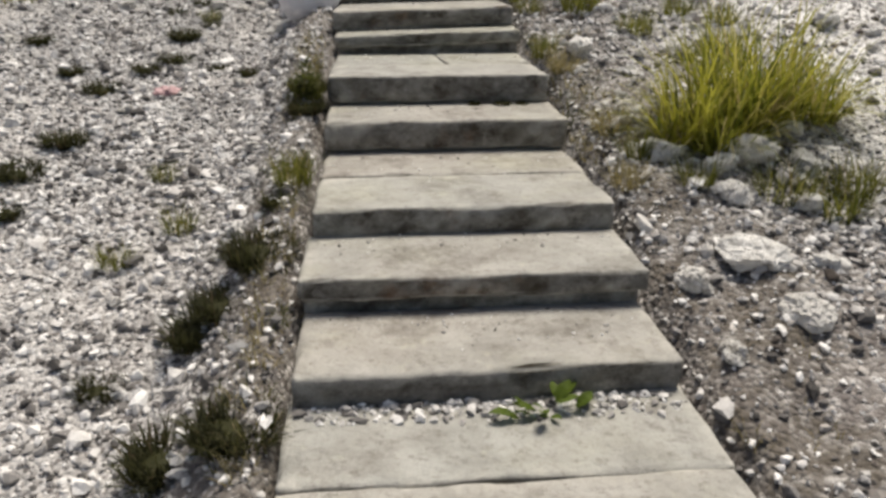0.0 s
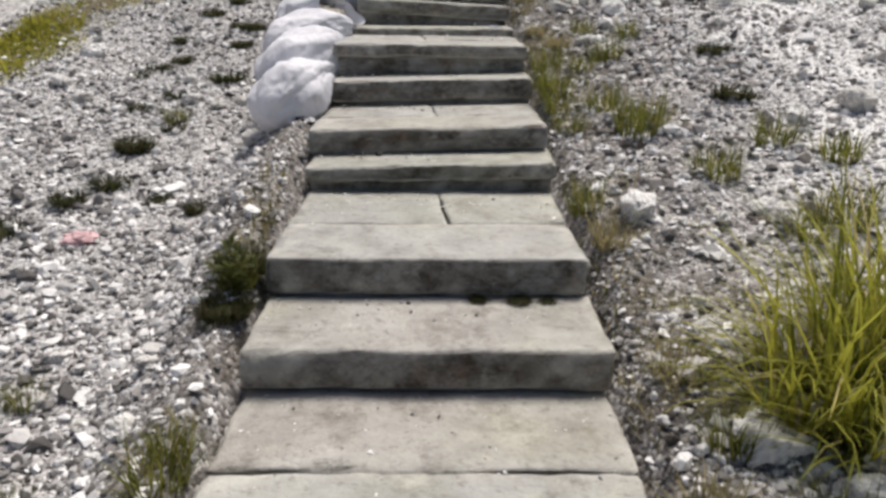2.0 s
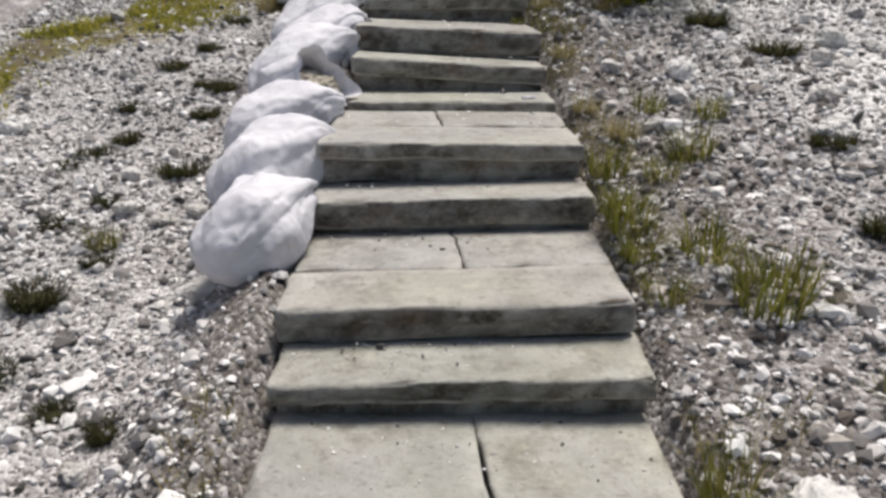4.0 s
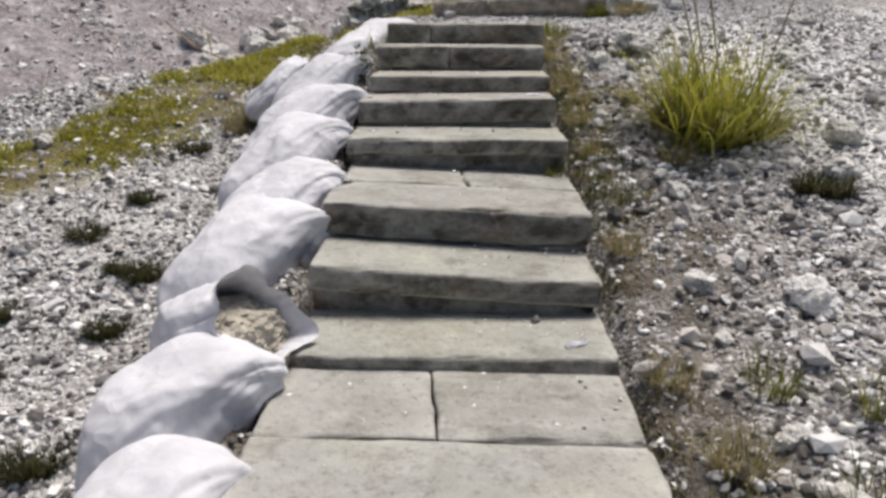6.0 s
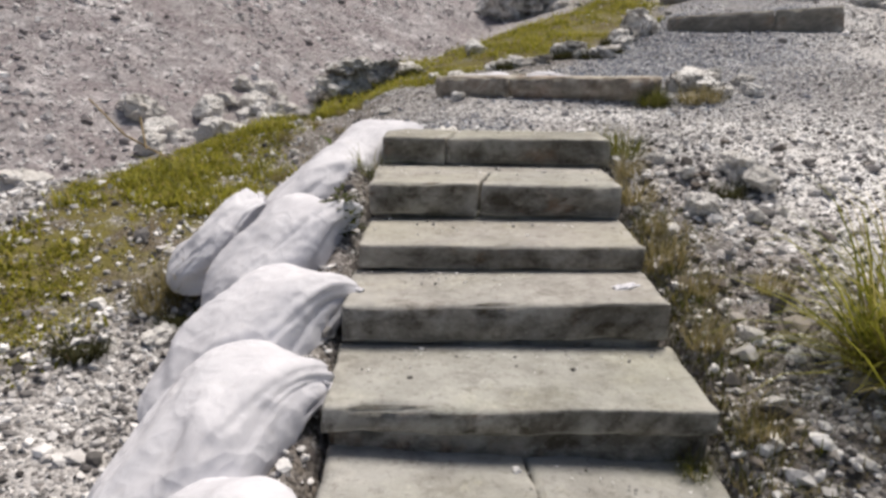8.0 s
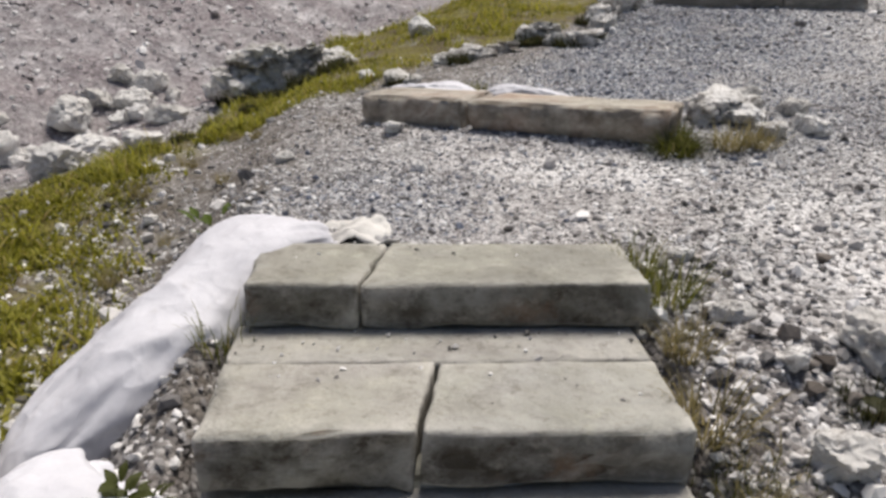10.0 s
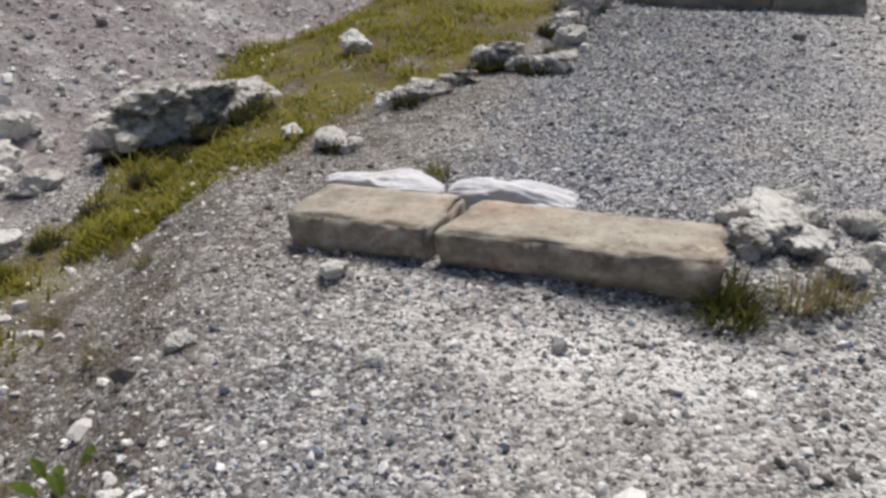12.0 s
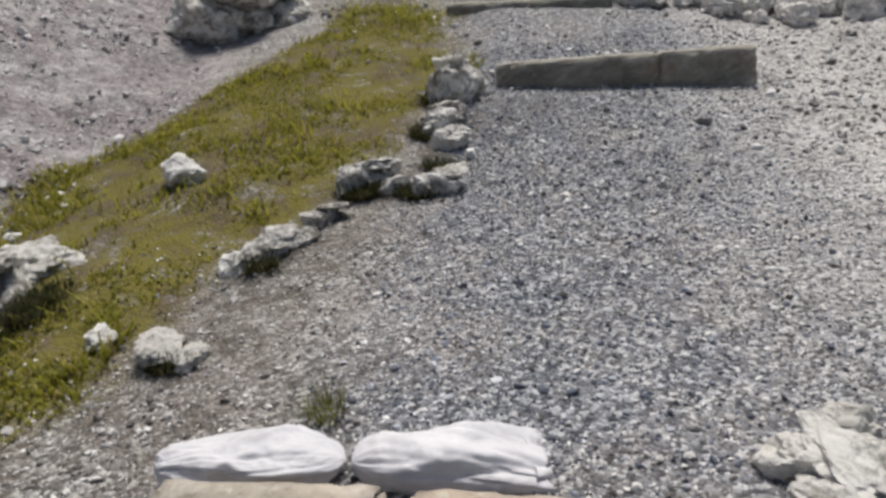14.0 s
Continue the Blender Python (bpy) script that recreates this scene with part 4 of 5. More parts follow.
DARK = [
    (-1.62, 4.04, 1.3), (-1.72, 3.68, 1.2), (-1.66, 3.36, 0.9), (-0.63, 2.38, 1.2), (-0.55, 2.42, 1.1), (-0.45, 2.60, 1.3), (-0.42, 2.9, 0.6), (-0.42, 1.78, 1.3),
    (-0.37, 4.02, 1.1), (-0.36, 3.74, 0.9), (-1.32, 5.2, 1.1), (-1.33, 5.63, 1.2), (-2.29, 5.6, 1.0), (-1.65, 4.75, 1.1), (-0.63, 1.84, 1.2), (-1.1, 6.75, 1.3),
    (-0.79, 4.93, 0.8), (-1.64, 7.59, 0.9), (-1.15, 7.47, 0.9), (-1.64, 6.99, 1.0), (-1.52, 7.17, 0.9), (-1.72, 6.8, 0.8), (-1.56, 8.2, 1.0), (-1.15, 7.91, 0.9),
    (-1.43, 8.62, 0.9), (-1.27, 7.93, 0.9), (-1.14, 7.87, 1.0), (-1.4, 9.39, 1.2), (-1.17, 7.46, 0.8), (-1.06, 9.63, 1.1), (-1.9, 5.0, 0.8), (-1.0, 5.0, 0.7),
    (-1.5, 6.2, 0.8), (-1.35, 6.4, 0.7), (-1.2, 5.9, 0.7), (-1.45, 5.0, 0.9), (-0.94, 2.25, 0.8), (2.0, 8.06, 1.4), (2.25, 7.54, 1.6), (2.05, 6.3, 1.1), (1.9, 5.5, 1.2), (1.4, 10.0, 1.0), (1.60, 11.94, 0.8),
    (1.42, 15.36, 1.6), (2.12, 16.05, 1.7), (2.45, 16.7, 1.8), (0.70, 14.70, 1.5), (1.72, 15.2, 1.5), (0.25, 14.0, 1.2), (-0.3, 14.7, 1.4), (2.0, 15.5, 1.4), (-0.55, 14.92, 1.6), (-0.95, 14.86, 1.5), (-0.25, 14.85, 1.5), (-0.75, 14.8, 1.4), (-1.15, 14.9, 1.4), (-1.05, 13.9, 1.2), (-0.85, 14.25, 1.3), (-1.2, 13.5, 1.0), (-0.62, 14.45, 1.2), (-1.3, 13.1, 0.9), (-0.45, 14.6, 1.2),
]
for k, (x, y, s) in enumerate(DARK):
    plant("weed_clump", dark_meshes[k % 4], x, y, s * 1.12, k, "low dark brown-green cushion weed on gravel", "weed", "dark weed clumps")
GREEN = [
    (-1.07, 2.95, 0.9), (-0.87, 3.19, 0.9), (-1.05, 3.69, 0.8), (-0.36, 3.04, 1.1), (-0.36, 3.14, 0.8), (-1.22, 6.02, 0.9), (-0.36, 3.9, 0.9),
    (1.31, 5.11, 1.6), (1.36, 5.2, 1.2), (1.53, 4.6, 1.3), (1.89, 4.92, 1.2), (2.11, 4.75, 1.3), (1.9, 4.23, 1.4), (0.97, 5.63, 1.2), (0.96, 5.45, 1.0),
    (0.94, 4.38, 1.0), (1.24, 2.84, 1.0), (1.11, 3.15, 1.1), (1.36, 6.19, 1.3), (1.18, 6.0, 1.0), (0.99, 6.13, 1.2), (0.96, 5.75, 1.2), (1.2, 5.42, 1.4),
    (1.58, 6.62, 1.0), (1.3, 6.73, 1.0), (1.56, 2.75, 1.3), (1.72, 2.62, 1.4), (1.85, 2.75, 1.2), (1.0, 5.2, 1.0), (1.7, 4.1, 1.1), 
    (1.0, 10.45, 1.2), (0.95, 10.62, 1.0), (-0.3, 10.36, 1.2), (0.72, 13.36, 0.9), (-0.38, 5.5, 1.0), (1.75, 3.5, 1.3),
]
for k, (x, y, s) in enumerate(GREEN):
    plant("grass_tuft", green_meshes[k % 4], x, y, s, 70 + k, "small yellow-green grass tuft growing in gravel", "grass tuft", "grass tufts")
tuft_meshes = [blade_mesh("drooping_tuft", OLIVE_TUFT, 260, 0.17, 0.06, 1.0, 0.005, 60 + k, droop=0.9) for k in range(2)]
for k, (x, y, s) in enumerate([(1.52, 11.86, 1.25), (1.56, 11.98, 1.1)]):
    plant("grass_tuft", tuft_meshes[k], x, y, s, 300 + k, "drooping olive-green grass tuft against the kerb's end", "grass tuft", "tufts at the kerb")
DRYS = [
    (1.03, 9.23, 0.8), (0.97, 9.67, 0.8), (0.96, 8.91, 0.8), (0.98, 10.2, 0.9), (1.0, 8.5, 0.8), (-1.12, 9.86, 1.6), (-1.2, 9.72, 1.3), (1.8, 11.9, 1.2), (0.95, 9.95, 1.2),
    (1.95, 11.9, 1.0), (0.98, 4.1, 1.0), (1.1, 6.4, 1.1), (1.0, 7.6, 0.9), (0.98, 2.9, 1.0), (1.05, 3.4, 1.0), (1.0, 6.8, 0.9), (1.3, 9.2, 0.9), (0.95, 9.45, 1.3), (1.45, 8.75, 1.4), (1.4, 8.4, 1.2),
    (-0.7, 12.3, 0.5), (-0.95, 12.6, 0.6), (-0.85, 11.75, 0.5), (-1.1, 12.2, 0.6), (-0.62, 12.9, 0.5), (-1.0, 11.4, 0.6), (-0.8, 13.2, 0.55),
]
for k, (x, y, s) in enumerate(DRYS):
    plant("dry_grass_tuft", dry_meshes[k % 4], x, y, s, 130 + k, "straw-brown dry grass tuft beside the steps", "grass tuft", "dry grass tufts")


for k, (x, y, z, s) in enumerate([(0.62, 3.86, 0.84, 0.5), (0.48, 3.87, 0.84, 0.4), (0.72, 3.86, 0.84, 0.35), (0.80, 8.45, 1.91, 0.6)]):
    plant("weed_clump", green_meshes[k % 4] if k == 3 else dark_meshes[k % 4], x, y, s, 210 + k, "tiny moss and weed cushion at the foot of a step", "weed", "weeds on the steps", z)


def clump_blades(name, centres, height, count, seed, mat, parent, lean, width):
    verts, faces = [], []
    for k, (x, y, spread, h) in enumerate(centres):
        v, f = blades(count, height * h, spread, lean, width, seed + k, droop=0.95)
        z = float(ground_z(x, y))
        base = len(verts)
        verts += [(p[0] + x, p[1] + y, p[2] + z) for p in v]
        faces += [tuple(i + base for i in g) for g in f]
    return mesh_object(name, verts, faces, mat, parent)


def big_clump(name, centres, height, count, seed, label):
    base = tagged(new(name), label, "ornamental grass", kind="thing")
    clump_blades("foliage", centres, height, count, seed, GRASS, base, 1.05, 0.012)
    dead = clump_blades("dead_foliage", centres, height * 0.6, count // 3, seed + 60, DRY, base, 1.5, 0.009)
    dead["label"] = "withered straw-brown blades"
    return base


big_clump("grass_clump", [(1.36, 3.26, 0.14, 0.75), (1.55, 3.34, 0.20, 1.15), (1.72, 3.42, 0.18, 1.1), (1.95, 3.4, 0.16, 0.8), (1.45, 3.12, 0.10, 0.6)], 0.62, 210, 7, "lush yellow-green clump of long arching grass")
reed = big_clump("reed_grass", [(1.60, 8.56, 0.16, 1.0), (1.78, 8.62, 0.15, 0.9), (1.52, 8.74, 0.12, 0.9)], 0.74, 210, 17, "yellow-green reed grass clump with tall dry plumes")


def stalk(base, tip, bow, parent, plume):
    curve = bpy.data.curves.new("stalk", "CURVE")
    curve.dimensions, curve.bevel_depth, curve.bevel_resolution = "3D", 0.0045, 1
    spline = curve.splines.new("POLY")
    spline.points.add(9)
    for i, pt in enumerate(spline.points):
        f = i / 9
        p = Vector(base).lerp(Vector(tip), f) + Vector(bow) * f * f
        pt.co = (*p, 1)
    curve.materials.append(STALK)
    new("stalk", curve).parent = parent
    if plume:
        verts, faces = blades(70, 0.16, 0.012, 0.35, 0.008, 77, droop=0.25)
        end = Vector(tip) + Vector(bow)
        ob = mesh_object("plume", [(v[0] + end.x, v[1] + end.y, v[2] + end.z - 0.10) for v in verts], faces, DRY, parent)
        ob["label"] = "feathery straw-coloured seed plume"


g0 = float(ground_z(1.6, 8.58))
stalk((1.62, 8.56, g0), (1.32, 8.60, g0 + 1.12), (-0.04, 0.0, 0), reed, True)
stalk((1.64, 8.60, g0), (1.40, 8.66, g0 + 1.25), (-0.06, 0.0, 0), reed, True)
stalk((1.70, 8.60, g0), (1.56, 8.70, g0 + 1.0), (-0.03, 0.05, 0), reed, True)
stalk((1.80, 8.62, g0), (2.05, 8.74, g0 + 1.0), (0.06, 0.0, 0), reed, True)


def leaf_mesh(mat):
    verts, faces = [], []
    for f, g, dz in ((0, 0.15, 0), (0.3, 0.9, 0.06), (0.6, 1.0, 0.07), (0.85, 0.5, 0.0), (1, 0.05, -0.08)):
        verts += [(f, -0.2 * g, dz), (f, 0, dz - 0.04), (f, 0.2 * g, dz)]
    for i in range(4):
        j = 3 * i
        faces += [(j, j + 1, j + 4, j + 3), (j + 1, j + 2, j + 5, j + 4)]
    mesh = bpy.data.meshes.new("leaf")
    mesh.from_pydata(verts, [], faces)
    mesh.materials.append(mat)
    return mesh


LEAF_MESH = leaf_mesh(LEAF)
OLIVE_MESH = leaf_mesh(OLIVE)


def leafy_weed(x, y, z, count, size, height, seed, label):
    rnd = random.Random(seed)
    base = new("leafy_weed")
    base.location = (x, y, z)
    for _ in range(count):
        a = rnd.uniform(0, 6.28)
        leaf = new("leaf", OLIVE_MESH if "dark" in label else LEAF_MESH)
        leaf.parent = base
        r = rnd.uniform(0, size * 1.3)
        leaf.location = (r * math.cos(a), r * math.sin(a), rnd.uniform(0.005, height) * (1 - 0.4 * r / size))
        leaf.rotation_euler = (rnd.uniform(-0.4, 0.4), -rnd.uniform(0.1, 0.8), a + rnd.uniform(-0.6, 0.6))
        k = size * rnd.uniform(0.6, 1.1)
        leaf.scale = (k, k * 1.2, k)
    return tagged(base, label, "weed", kind="thing")


leafy_weed(0.44, 1.78, 0.36, 16, 0.075, 0.05, 1, "bright green leafy weed growing on a step")
leafy_weed(-0.61, 11.58, float(ground_z(-0.61, 11.58)), 10, 0.09, 0.06, 2, "small green leafy weed in gravel")
leafy_weed(-0.36, 9.66, float(ground_z(-0.36, 9.66)), 110, 0.055, 0.22, 3, "dark green leafy weed between sandbags and steps")
leafy_weed(-0.36, 3.85, float(ground_z(-0.36, 3.85)), 110, 0.05, 0.18, 4, "dark green leafy weed beside the steps")


def twig(points, radius, label):
    curve = bpy.data.curves.new("twig", "CURVE")
    curve.dimensions, curve.bevel_depth, curve.bevel_resolution = "3D", radius, 1
    for line in points:
        spline = curve.splines.new("POLY")
        spline.points.add(len(line) - 1)
        for pt, p in zip(spline.points, line):
            pt.co = (*p, 1)
    curve.materials.append(STALK)
    return tagged(new("twig", curve), label, "twig", kind="thing")


zt = float(smooth_ground(-1.7, 11.7))
twig([[(-1.6, 11.75, zt), (-1.95, 12.0, zt + 0.06), (-2.35, 12.35, zt + 0.16), (-2.75, 12.7, zt + 0.40)], [(-2.1, 12.1, zt + 0.09), (-2.2, 12.3, zt + 0.3)]], 0.008, "thin bare twig sticking out of the turf")

bm = bmesh.new()
bmesh.ops.create_icosphere(bm, subdivisions=3, radius=1)
for v in bm.verts:
    v.co = Vector((v.co.x * 0.07, v.co.y * 0.05, v.co.z * 0.03)) * (1 + 0.5 * noise.noise(v.co * 2.2))
pink = part("plastic_scrap", bm, PINK)
pink.location = (-1.25, 4.66, float(ground_z(-1.25, 4.66)) + 0.02)
tagged(pink, "faded pink plastic scrap lying on gravel", "litter", kind="thing")



def flake(x, y, z, size, seed):
    bm = bmesh.new()
    bmesh.ops.create_icosphere(bm, subdivisions=3, radius=1)
    for v in bm.verts:
        c = v.co.copy()
        r = 1 + 0.6 * noise.noise(c * 1.8 + Vector((seed, 0, 0)))
        v.co = Vector((c.x * size * r, c.y * size * 0.4 * r, c.z * 0.006 + 0.012 * noise.noise(c * 2.5)))
    ob = part("paper_scrap", bm, SACK)
    ob.location = (x, y, z + 0.006)
    ob.rotation_euler = (0, 0, 0.5)
    return tagged(ob, "small torn white paper scrap lying on a step", "litter", kind="thing")


flake(0.735, 9.140, 2.25, 0.055, 1.0)
flake(0.728, 7.002, 1.60, 0.04, 4.0)

# ---- loose stones ----
def chip_shape(blocky):
    """Corners and sides of a stone chip: a many-sided lump for the larger stones, a splinter for the small."""
    if blocky:
        g = (1 + 5 ** 0.5) / 2
        v = np.array([(-1, g, 0), (1, g, 0), (-1, -g, 0), (1, -g, 0), (0, -1, g), (0, 1, g), (0, -1, -g), (0, 1, -g), (g, 0, -1), (g, 0, 1), (-g, 0, -1), (-g, 0, 1)]) / (1 + g * g) ** 0.5
        f = []
        for i in range(12):
            for j in range(i + 1, 12):
                for k in range(j + 1, 12):
                    if max(np.linalg.norm(v[i] - v[j]), np.linalg.norm(v[j] - v[k]), np.linalg.norm(v[i] - v[k])) < 1.1:
                        out = np.dot(np.cross(v[j] - v[i], v[k] - v[i]), v[i]) > 0
                        f.append((i, j, k) if out else (i, k, j))
        return v, np.array(f)
    v = np.array([(1, 0, 0), (-1, 0, 0), (0, 1, 0), (0, -1, 0), (0, 0, 1), (0, 0, -1)], float)
    f = np.array([(0, 2, 4), (2, 1, 4), (1, 3, 4), (3, 0, 4), (2, 0, 5), (1, 2, 5), (3, 1, 5), (0, 3, 5)])
    return v, f


def strewn(name, x, y, radius, mat, label, seed, sink=0.18, lift=None, split=0.0125):
    """Stones lying on the ground, the coarse ones apart from the fine."""
    big = radius > split
    for sub, blocky in ((big, True), (~big, False)):
        if sub.any():
            lay_stones(name, x[sub], y[sub], radius[sub], mat, label + (", coarse" if blocky else ", fine"), seed + 50 * blocky, sink, None if lift is None else lift[sub], blocky)


def lay_stones(name, x, y, radius, mat, label, seed, sink, lift, blocky):
    rng = np.random.default_rng(seed)
    base, tris = chip_shape(blocky)
    n, corners = len(x), len(base)
    v = base[None] * (1 + rng.uniform(-0.3, 0.3, (n, corners, 1))) + rng.uniform(-0.28, 0.28, (n, corners, 3))
    v = v * np.stack([rng.uniform(0.75, 1.4, n), rng.uniform(0.6, 1.1, n), rng.uniform(0.45, 0.95, n)], 1)[:, None]
    a, b = rng.uniform(0, 6.28, n), rng.normal(0, 0.5, n)
    ca, sa, cb, sb = np.cos(a)[:, None], np.sin(a)[:, None], np.cos(b)[:, None], np.sin(b)[:, None]
    vx, vy, vz = v[..., 0], v[..., 1] * cb - v[..., 2] * sb, v[..., 1] * sb + v[..., 2] * cb
    vx, vy = vx * ca - vy * sa, vx * sa + vy * ca
    z = (ground_z(x, y) if lift is None else lift) + radius * (0.5 - sink)
    pts = np.stack([vx * radius[:, None] + x[:, None], vy * radius[:, None] + y[:, None], vz * radius[:, None] + z[:, None]], -1).reshape(-1, 3)
    faces = (tris[None] + (np.arange(n) * corners)[:, None, None]).reshape(-1, 3)
    mesh = bpy.data.meshes.new(name)
    mesh.vertices.add(len(pts))
    mesh.vertices.foreach_set("co", pts.ravel())
    mesh.loops.add(faces.size)
    mesh.loops.foreach_set("vertex_index", faces.ravel())
    mesh.polygons.add(len(faces))
    mesh.polygons.foreach_set("loop_start", np.arange(0, faces.size, 3))
    mesh.update(calc_edges=True)
    mesh.polygons.foreach_set("use_smooth", np.zeros(len(faces), bool))
    mesh.materials.append(mat)
    return tagged(new(name, mesh), label, "gravel", kind="stuff")


def scatter(count, x0, x1, y0, y1, seed, keep, median, spread, biggest):
    rng = np.random.default_rng(seed)
    x, y = rng.uniform(x0, x1, count), rng.uniform(y0, y1, count)
    ok = keep(x, y) > rng.random(count)
    x, y = x[ok], y[ok]
    return x, y, np.minimum(median * np.exp(rng.normal(0, spread, len(x))), biggest)


def clumped(x, y, scale, seed, low=0.25):
    return np.clip(low + 1.1 * (value_noise(x * scale, y * scale, seed) * 0.5 + 0.5), 0, 1)


def on_left(x, y):
    m = ground_masks(x, y)
    return (1 - 0.85 * m["moss"]) * (1 - 0.75 * m["soil"]) * clumped(x, y, 2.1, 31) * (x < -0.3)


def on_right(x, y):
    m = ground_masks(x, y)
    return (1 - 0.35 * m["soil"]) * (1 - 0.55 * m["dust"]) * clumped(x, y, 1.8, 32) * (x > 0.9) * fade(11.6, 9.8, y)


def on_top(x, y):
    m = ground_masks(x, y)
    return (1 - 0.9 * m["moss"]) * (1 - 0.45 * m["dust"]) * clumped(x, y, 1.6, 33, 0.1) * (1 - m["path"] * 0.7) * (1 - 0.8 * m["soil"]) * fade(9.8, 11.2, y) * ((y > 10.72) | (x > 0.95))


def on_chalk(x, y):
    m = ground_masks(x, y)
    return m["dust"] * (1 - 0.85 * m["path"]) * clumped(x, y, 1.7, 38, 0.0) * ((y > 10.75) | (x > 1.0))


def on_path(x, y):
    return ground_masks(x, y)["path"] * clumped(x, y, 1.3, 34, 0.1)


def on_scree(x, y):
    return ground_masks(x, y)["scree"] * clumped(x, y, 1.1, 35, -0.1)


strewn("gravel", *scatter(98000, -3.2, -0.3, 1.0, 12.0, 1, on_left, 0.0088, 0.46, 0.045), PEBBLE, "loose angular pale grey gravel", 1)
strewn("gravel", *scatter(80000, 0.9, 4.0, 1.0, 11.6, 2, on_right, 0.0086, 0.48, 0.05), PEBBLE, "loose angular pale grey gravel and earth", 2)
strewn("gravel", *scatter(120000, -1.6, 3.6, 9.8, 15.2, 3, on_top, 0.0056, 0.42, 0.022), PEBBLE, "loose pale gravel on the landing", 3)
strewn("gravel", *scatter(52000, 0.3, 4.6, 5.0, 16.5, 8, on_chalk, 0.0075, 0.45, 0.03), CHALK, "loose chalk-white gravel", 8)
strewn("chippings", *scatter(170000, -0.6, 6.5, 10.75, 17.5, 4, on_path, 0.0052, 0.42, 0.018), PATHSTONE, "blue-grey stone chippings on the path", 4)
strewn("gravel", *scatter(20000, 2.2, 8.5, 14.5, 20.5, 6, on_top, 0.011, 0.5, 0.05), PEBBLE, "loose pale gravel beside the upper path", 6)
strewn("scree", *scatter(60000, -9, 3, 9.5, 22, 5, on_scree, 0.0125, 0.55, 0.06), SCREE, "loose grey scree on the quarry slope", 5)


def on_right_soil(x, y):
    return clumped(x, y, 1.1, 36, -0.05) * (x > 0.95) * fade(11.0, 10.0, y)


def on_left_rubble(x, y):
    return (1 - 0.7 * ground_masks(x, y)["moss"]) * clumped(x, y, 0.9, 37, -0.1) * (x < -0.42)


strewn("rubble", *scatter(4200, 0.95, 4.2, 1.2, 11.2, 14, on_right_soil, 0.019, 0.40, 0.045), EARTHSTONE, "rough earthy rubble on the bank beside the steps", 14, 0.3)
strewn("rubble", *scatter(2600, -3.2, -0.42, 1.2, 13.8, 15, on_left_rubble, 0.018, 0.40, 0.042), PEBBLE, "coarse pale rubble on the slope", 15, 0.3)


def step_grit():
    rng = np.random.default_rng(9)
    x, y, z, r = [], [], [], []
    for k, (front, top, tilt, thick, depth, back) in enumerate(STEPS):
        end = STEPS[k + 1][0] if k + 1 < len(STEPS) else front + depth
        n = (60 if k < len(STEPS) - 1 else 12) if k else 420
        f = rng.random(n) ** (0.35 if k else 0.5)
        x += list(rng.uniform(STEP_LEFT + 0.02, STEP_RIGHT - 0.02, n))
        y += list(front + 0.05 + (end - front - 0.06) * (f if k else 0.83 + 0.17 * f))
        z += [top] * n
        r += list(0.0045 * np.exp(rng.normal(0, 0.4, n)) * (1.0 if k else 1.9))
    strewn("grit", np.array(x), np.array(y), np.array(r), PEBBLE, "fine grit lying on the treads", 9, 0.2, np.array(z))


step_grit()


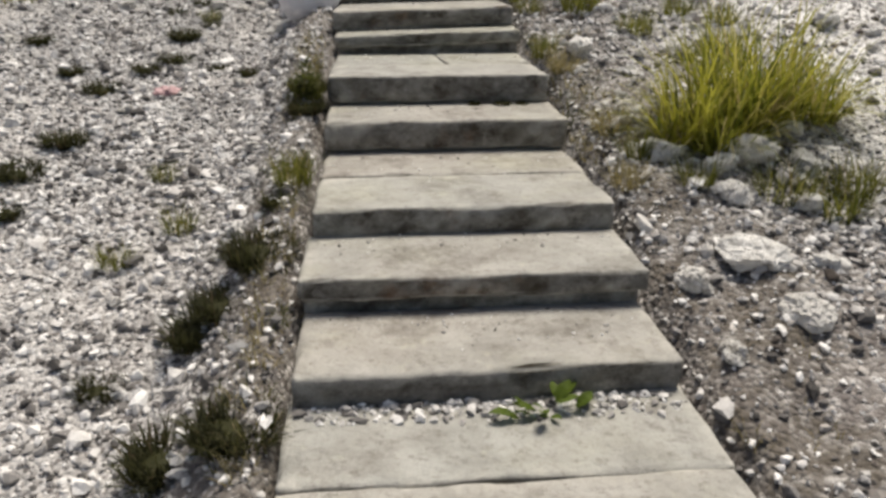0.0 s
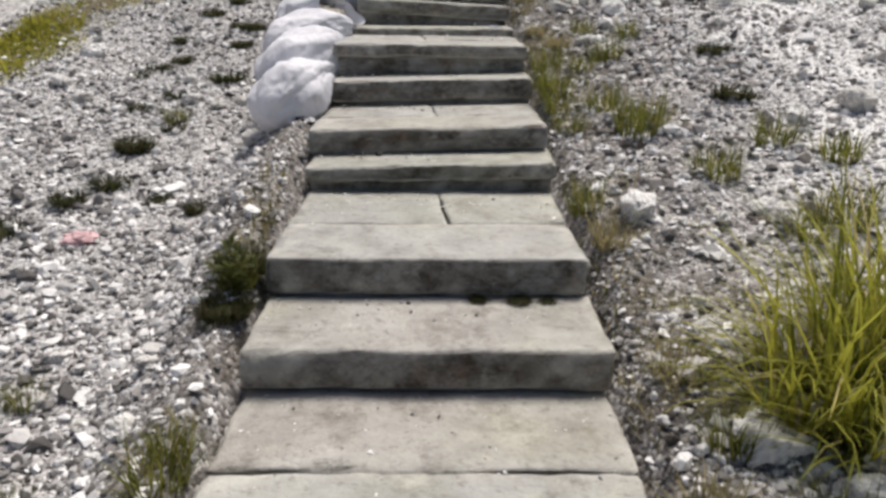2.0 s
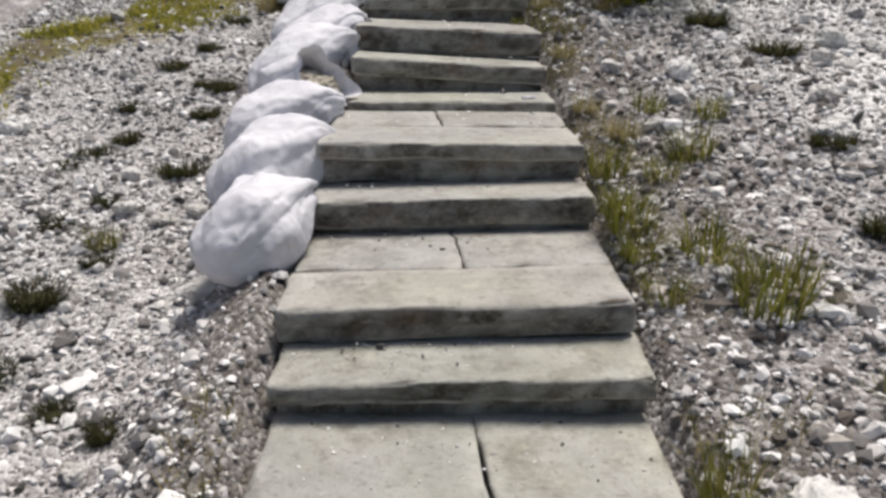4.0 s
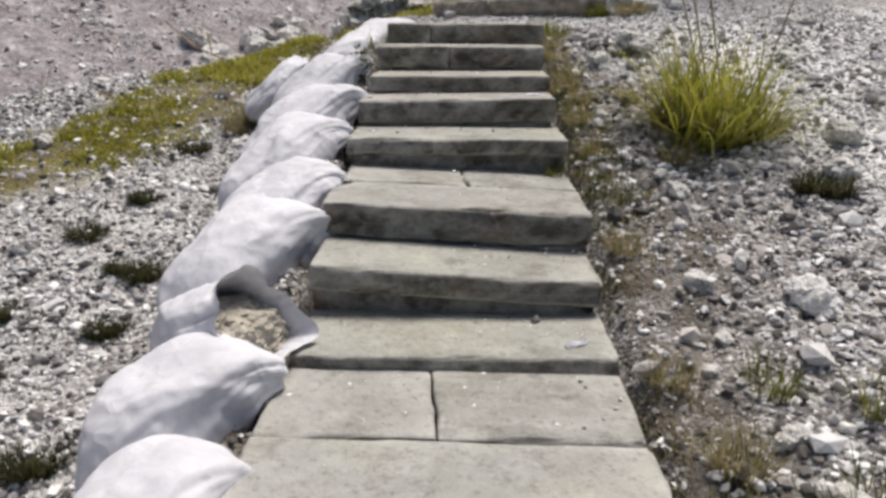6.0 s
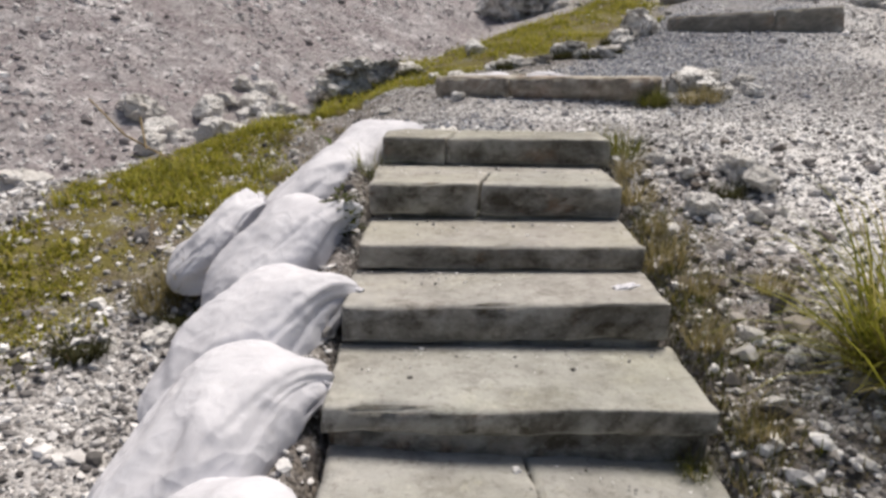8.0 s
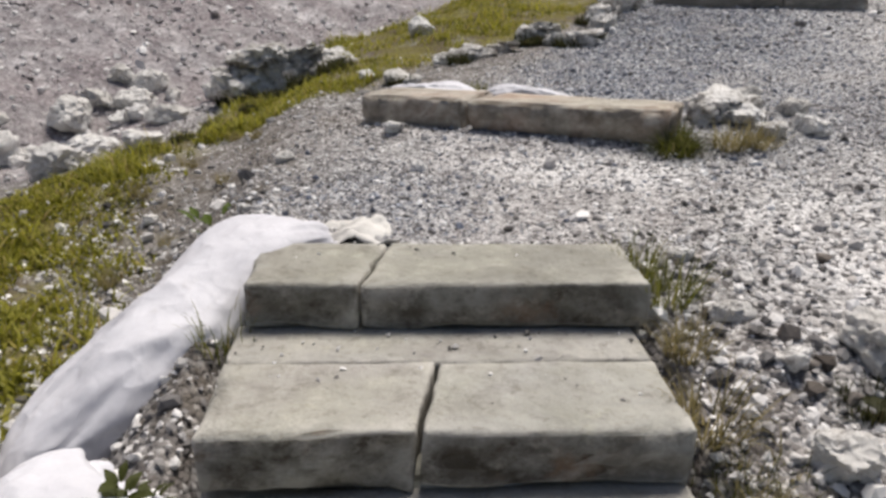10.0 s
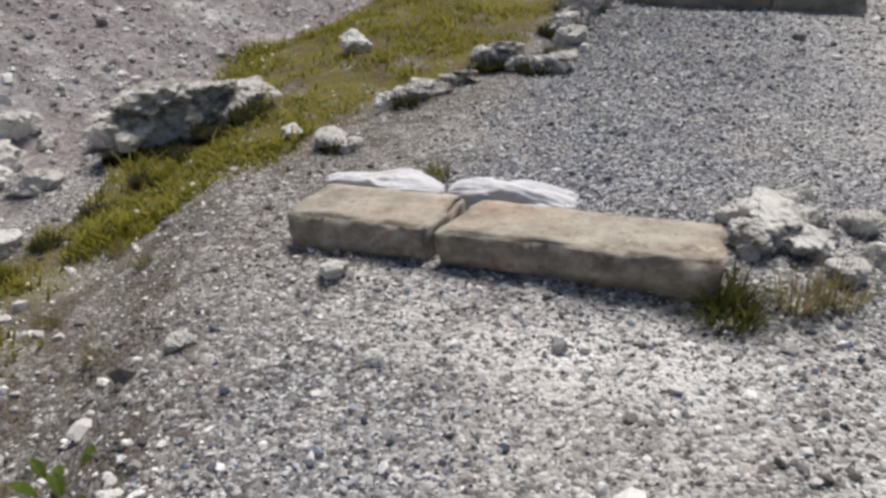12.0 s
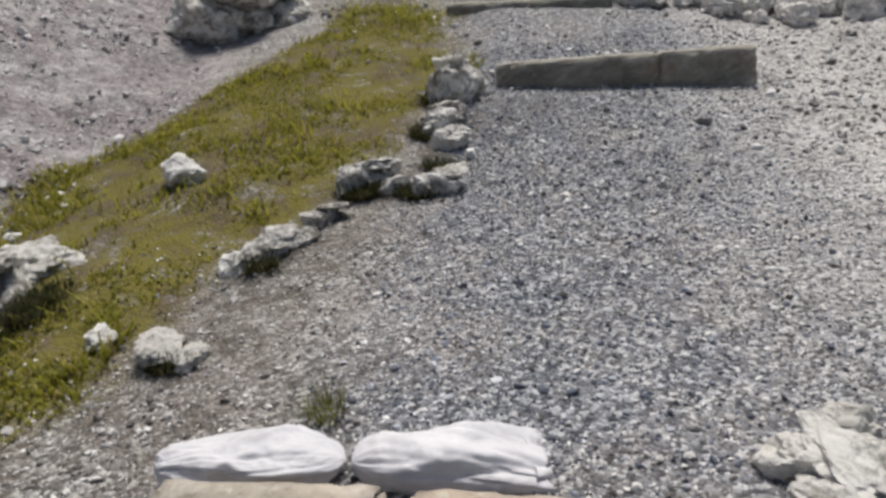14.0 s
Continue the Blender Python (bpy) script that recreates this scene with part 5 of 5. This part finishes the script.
def turf():
    rng = np.random.default_rng(12)
    x, y = rng.uniform(-3.6, 3.6, 170000), rng.uniform(6.2, 20, 170000)
    low_y = rng.uniform(6.4, 14.5, 52000)
    low_x = np.interp(low_y, MOSS_Y, MOSS_LEFT) - 0.2 + (np.interp(low_y, MOSS_Y, MOSS_RIGHT) - np.interp(low_y, MOSS_Y, MOSS_LEFT) + 0.4) * rng.random(52000)
    x, y = np.concatenate([x, low_x]), np.concatenate([y, low_y])
    m = ground_masks(x, y)["moss"] * np.clip(value_noise(x * 2.2, y * 2.2, 41) * 1.5 + 1.2 * value_noise(x * 6.1, y * 6.1, 42) + 0.30 + 0.20 * fade(13.4, 14.4, y) - 0.35 * fade(-1.75, -1.1, x) * fade(13.6, 12.6, y) - 0.30 * fade(12.0, 12.8, y) * fade(15.0, 14.2, y), 0.02, 1)
    ok = m > rng.random(len(x))
    x, y = x[ok], y[ok]
    n = len(x)
    z = ground_z(x, y)
    a = rng.uniform(0, 6.28, n)
    h = 0.026 * np.exp(rng.normal(0, 0.45, n)) * (0.6 + 0.9 * np.clip(value_noise(x * 2.3, y * 2.3, 44) + 0.4, 0, 1.2))
    h = h * (1 + 0.4 * fade(13.4, 14.6, y))
    w = rng.uniform(0.004, 0.009, n)
    lean = rng.uniform(0.3, 2.0, n) * h
    dx, dy = np.cos(a), np.sin(a)
    v = np.stack([
        np.stack([x - dy * w, y + dx * w, z - 0.01], 1), np.stack([x + dy * w, y - dx * w, z - 0.01], 1),
        np.stack([x + dx * lean * 0.4 + dy * w * 0.7, y + dy * lean * 0.4 - dx * w * 0.7, z + h * 0.6], 1), np.stack([x + dx * lean * 0.4 - dy * w * 0.7, y + dy * lean * 0.4 + dx * w * 0.7, z + h * 0.6], 1),
        np.stack([x + dx * lean, y + dy * lean, z + h], 1)], 1).reshape(-1, 3)
    i = np.arange(n)[:, None] * 5
    quads = np.concatenate([i, i + 1, i + 2, i + 3], 1).tolist()
    tris = np.concatenate([i + 3, i + 2, i + 4], 1).tolist()
    ob = mesh_object("turf", v.tolist(), quads + tris, TURF)
    tagged(ob, "short yellow-green turf on the gully edge", "grass", kind="stuff")


def verge(count, mat, right_share, y0, y1, low, high, seed, label):
    rnd = random.Random(seed)
    verts, faces = [], []
    for _ in range(count):
        if rnd.random() < right_share:
            x, y = 0.9 + abs(rnd.gauss(0, 0.15)), rnd.uniform(y0, y1)
        else:
            x, y = -0.33 - abs(rnd.gauss(0, 0.06)), rnd.uniform(1.6, 5.4)
        if value_noise(np.array(x * 2.0), np.array(y * 2.0), 51) < -0.1:
            continue
        v, f = blades(6, rnd.uniform(low, high), 0.03, 0.9, 0.005, rnd.random(), droop=0.7)
        z = float(ground_z(x, y))
        first = len(verts)
        verts += [(p[0] + x, p[1] + y, p[2] + z) for p in v]
        faces += [tuple(i + first for i in g) for g in f]
    tagged(mesh_object("verge_grass", verts, faces, mat), label, "grass", kind="stuff")


verge(900, DRY, 0.78, 1.6, 10.6, 0.05, 0.12, 22, "sparse dry grass along the edges of the steps")
verge(1100, OLIVE_TUFT, 0.9, 7.9, 10.7, 0.04, 0.10, 23, "low olive-green weeds along the edge of the upper steps")
verge(500, OLIVE_TUFT, 0.8, 3.4, 7.9, 0.04, 0.09, 24, "scattered low weeds along the edges of the steps")
TURF = blade_material("short_turf", (0.11, 0.115, 0.016), (0.36, 0.345, 0.048), (0.42, 0.32, 0.14))
turf()
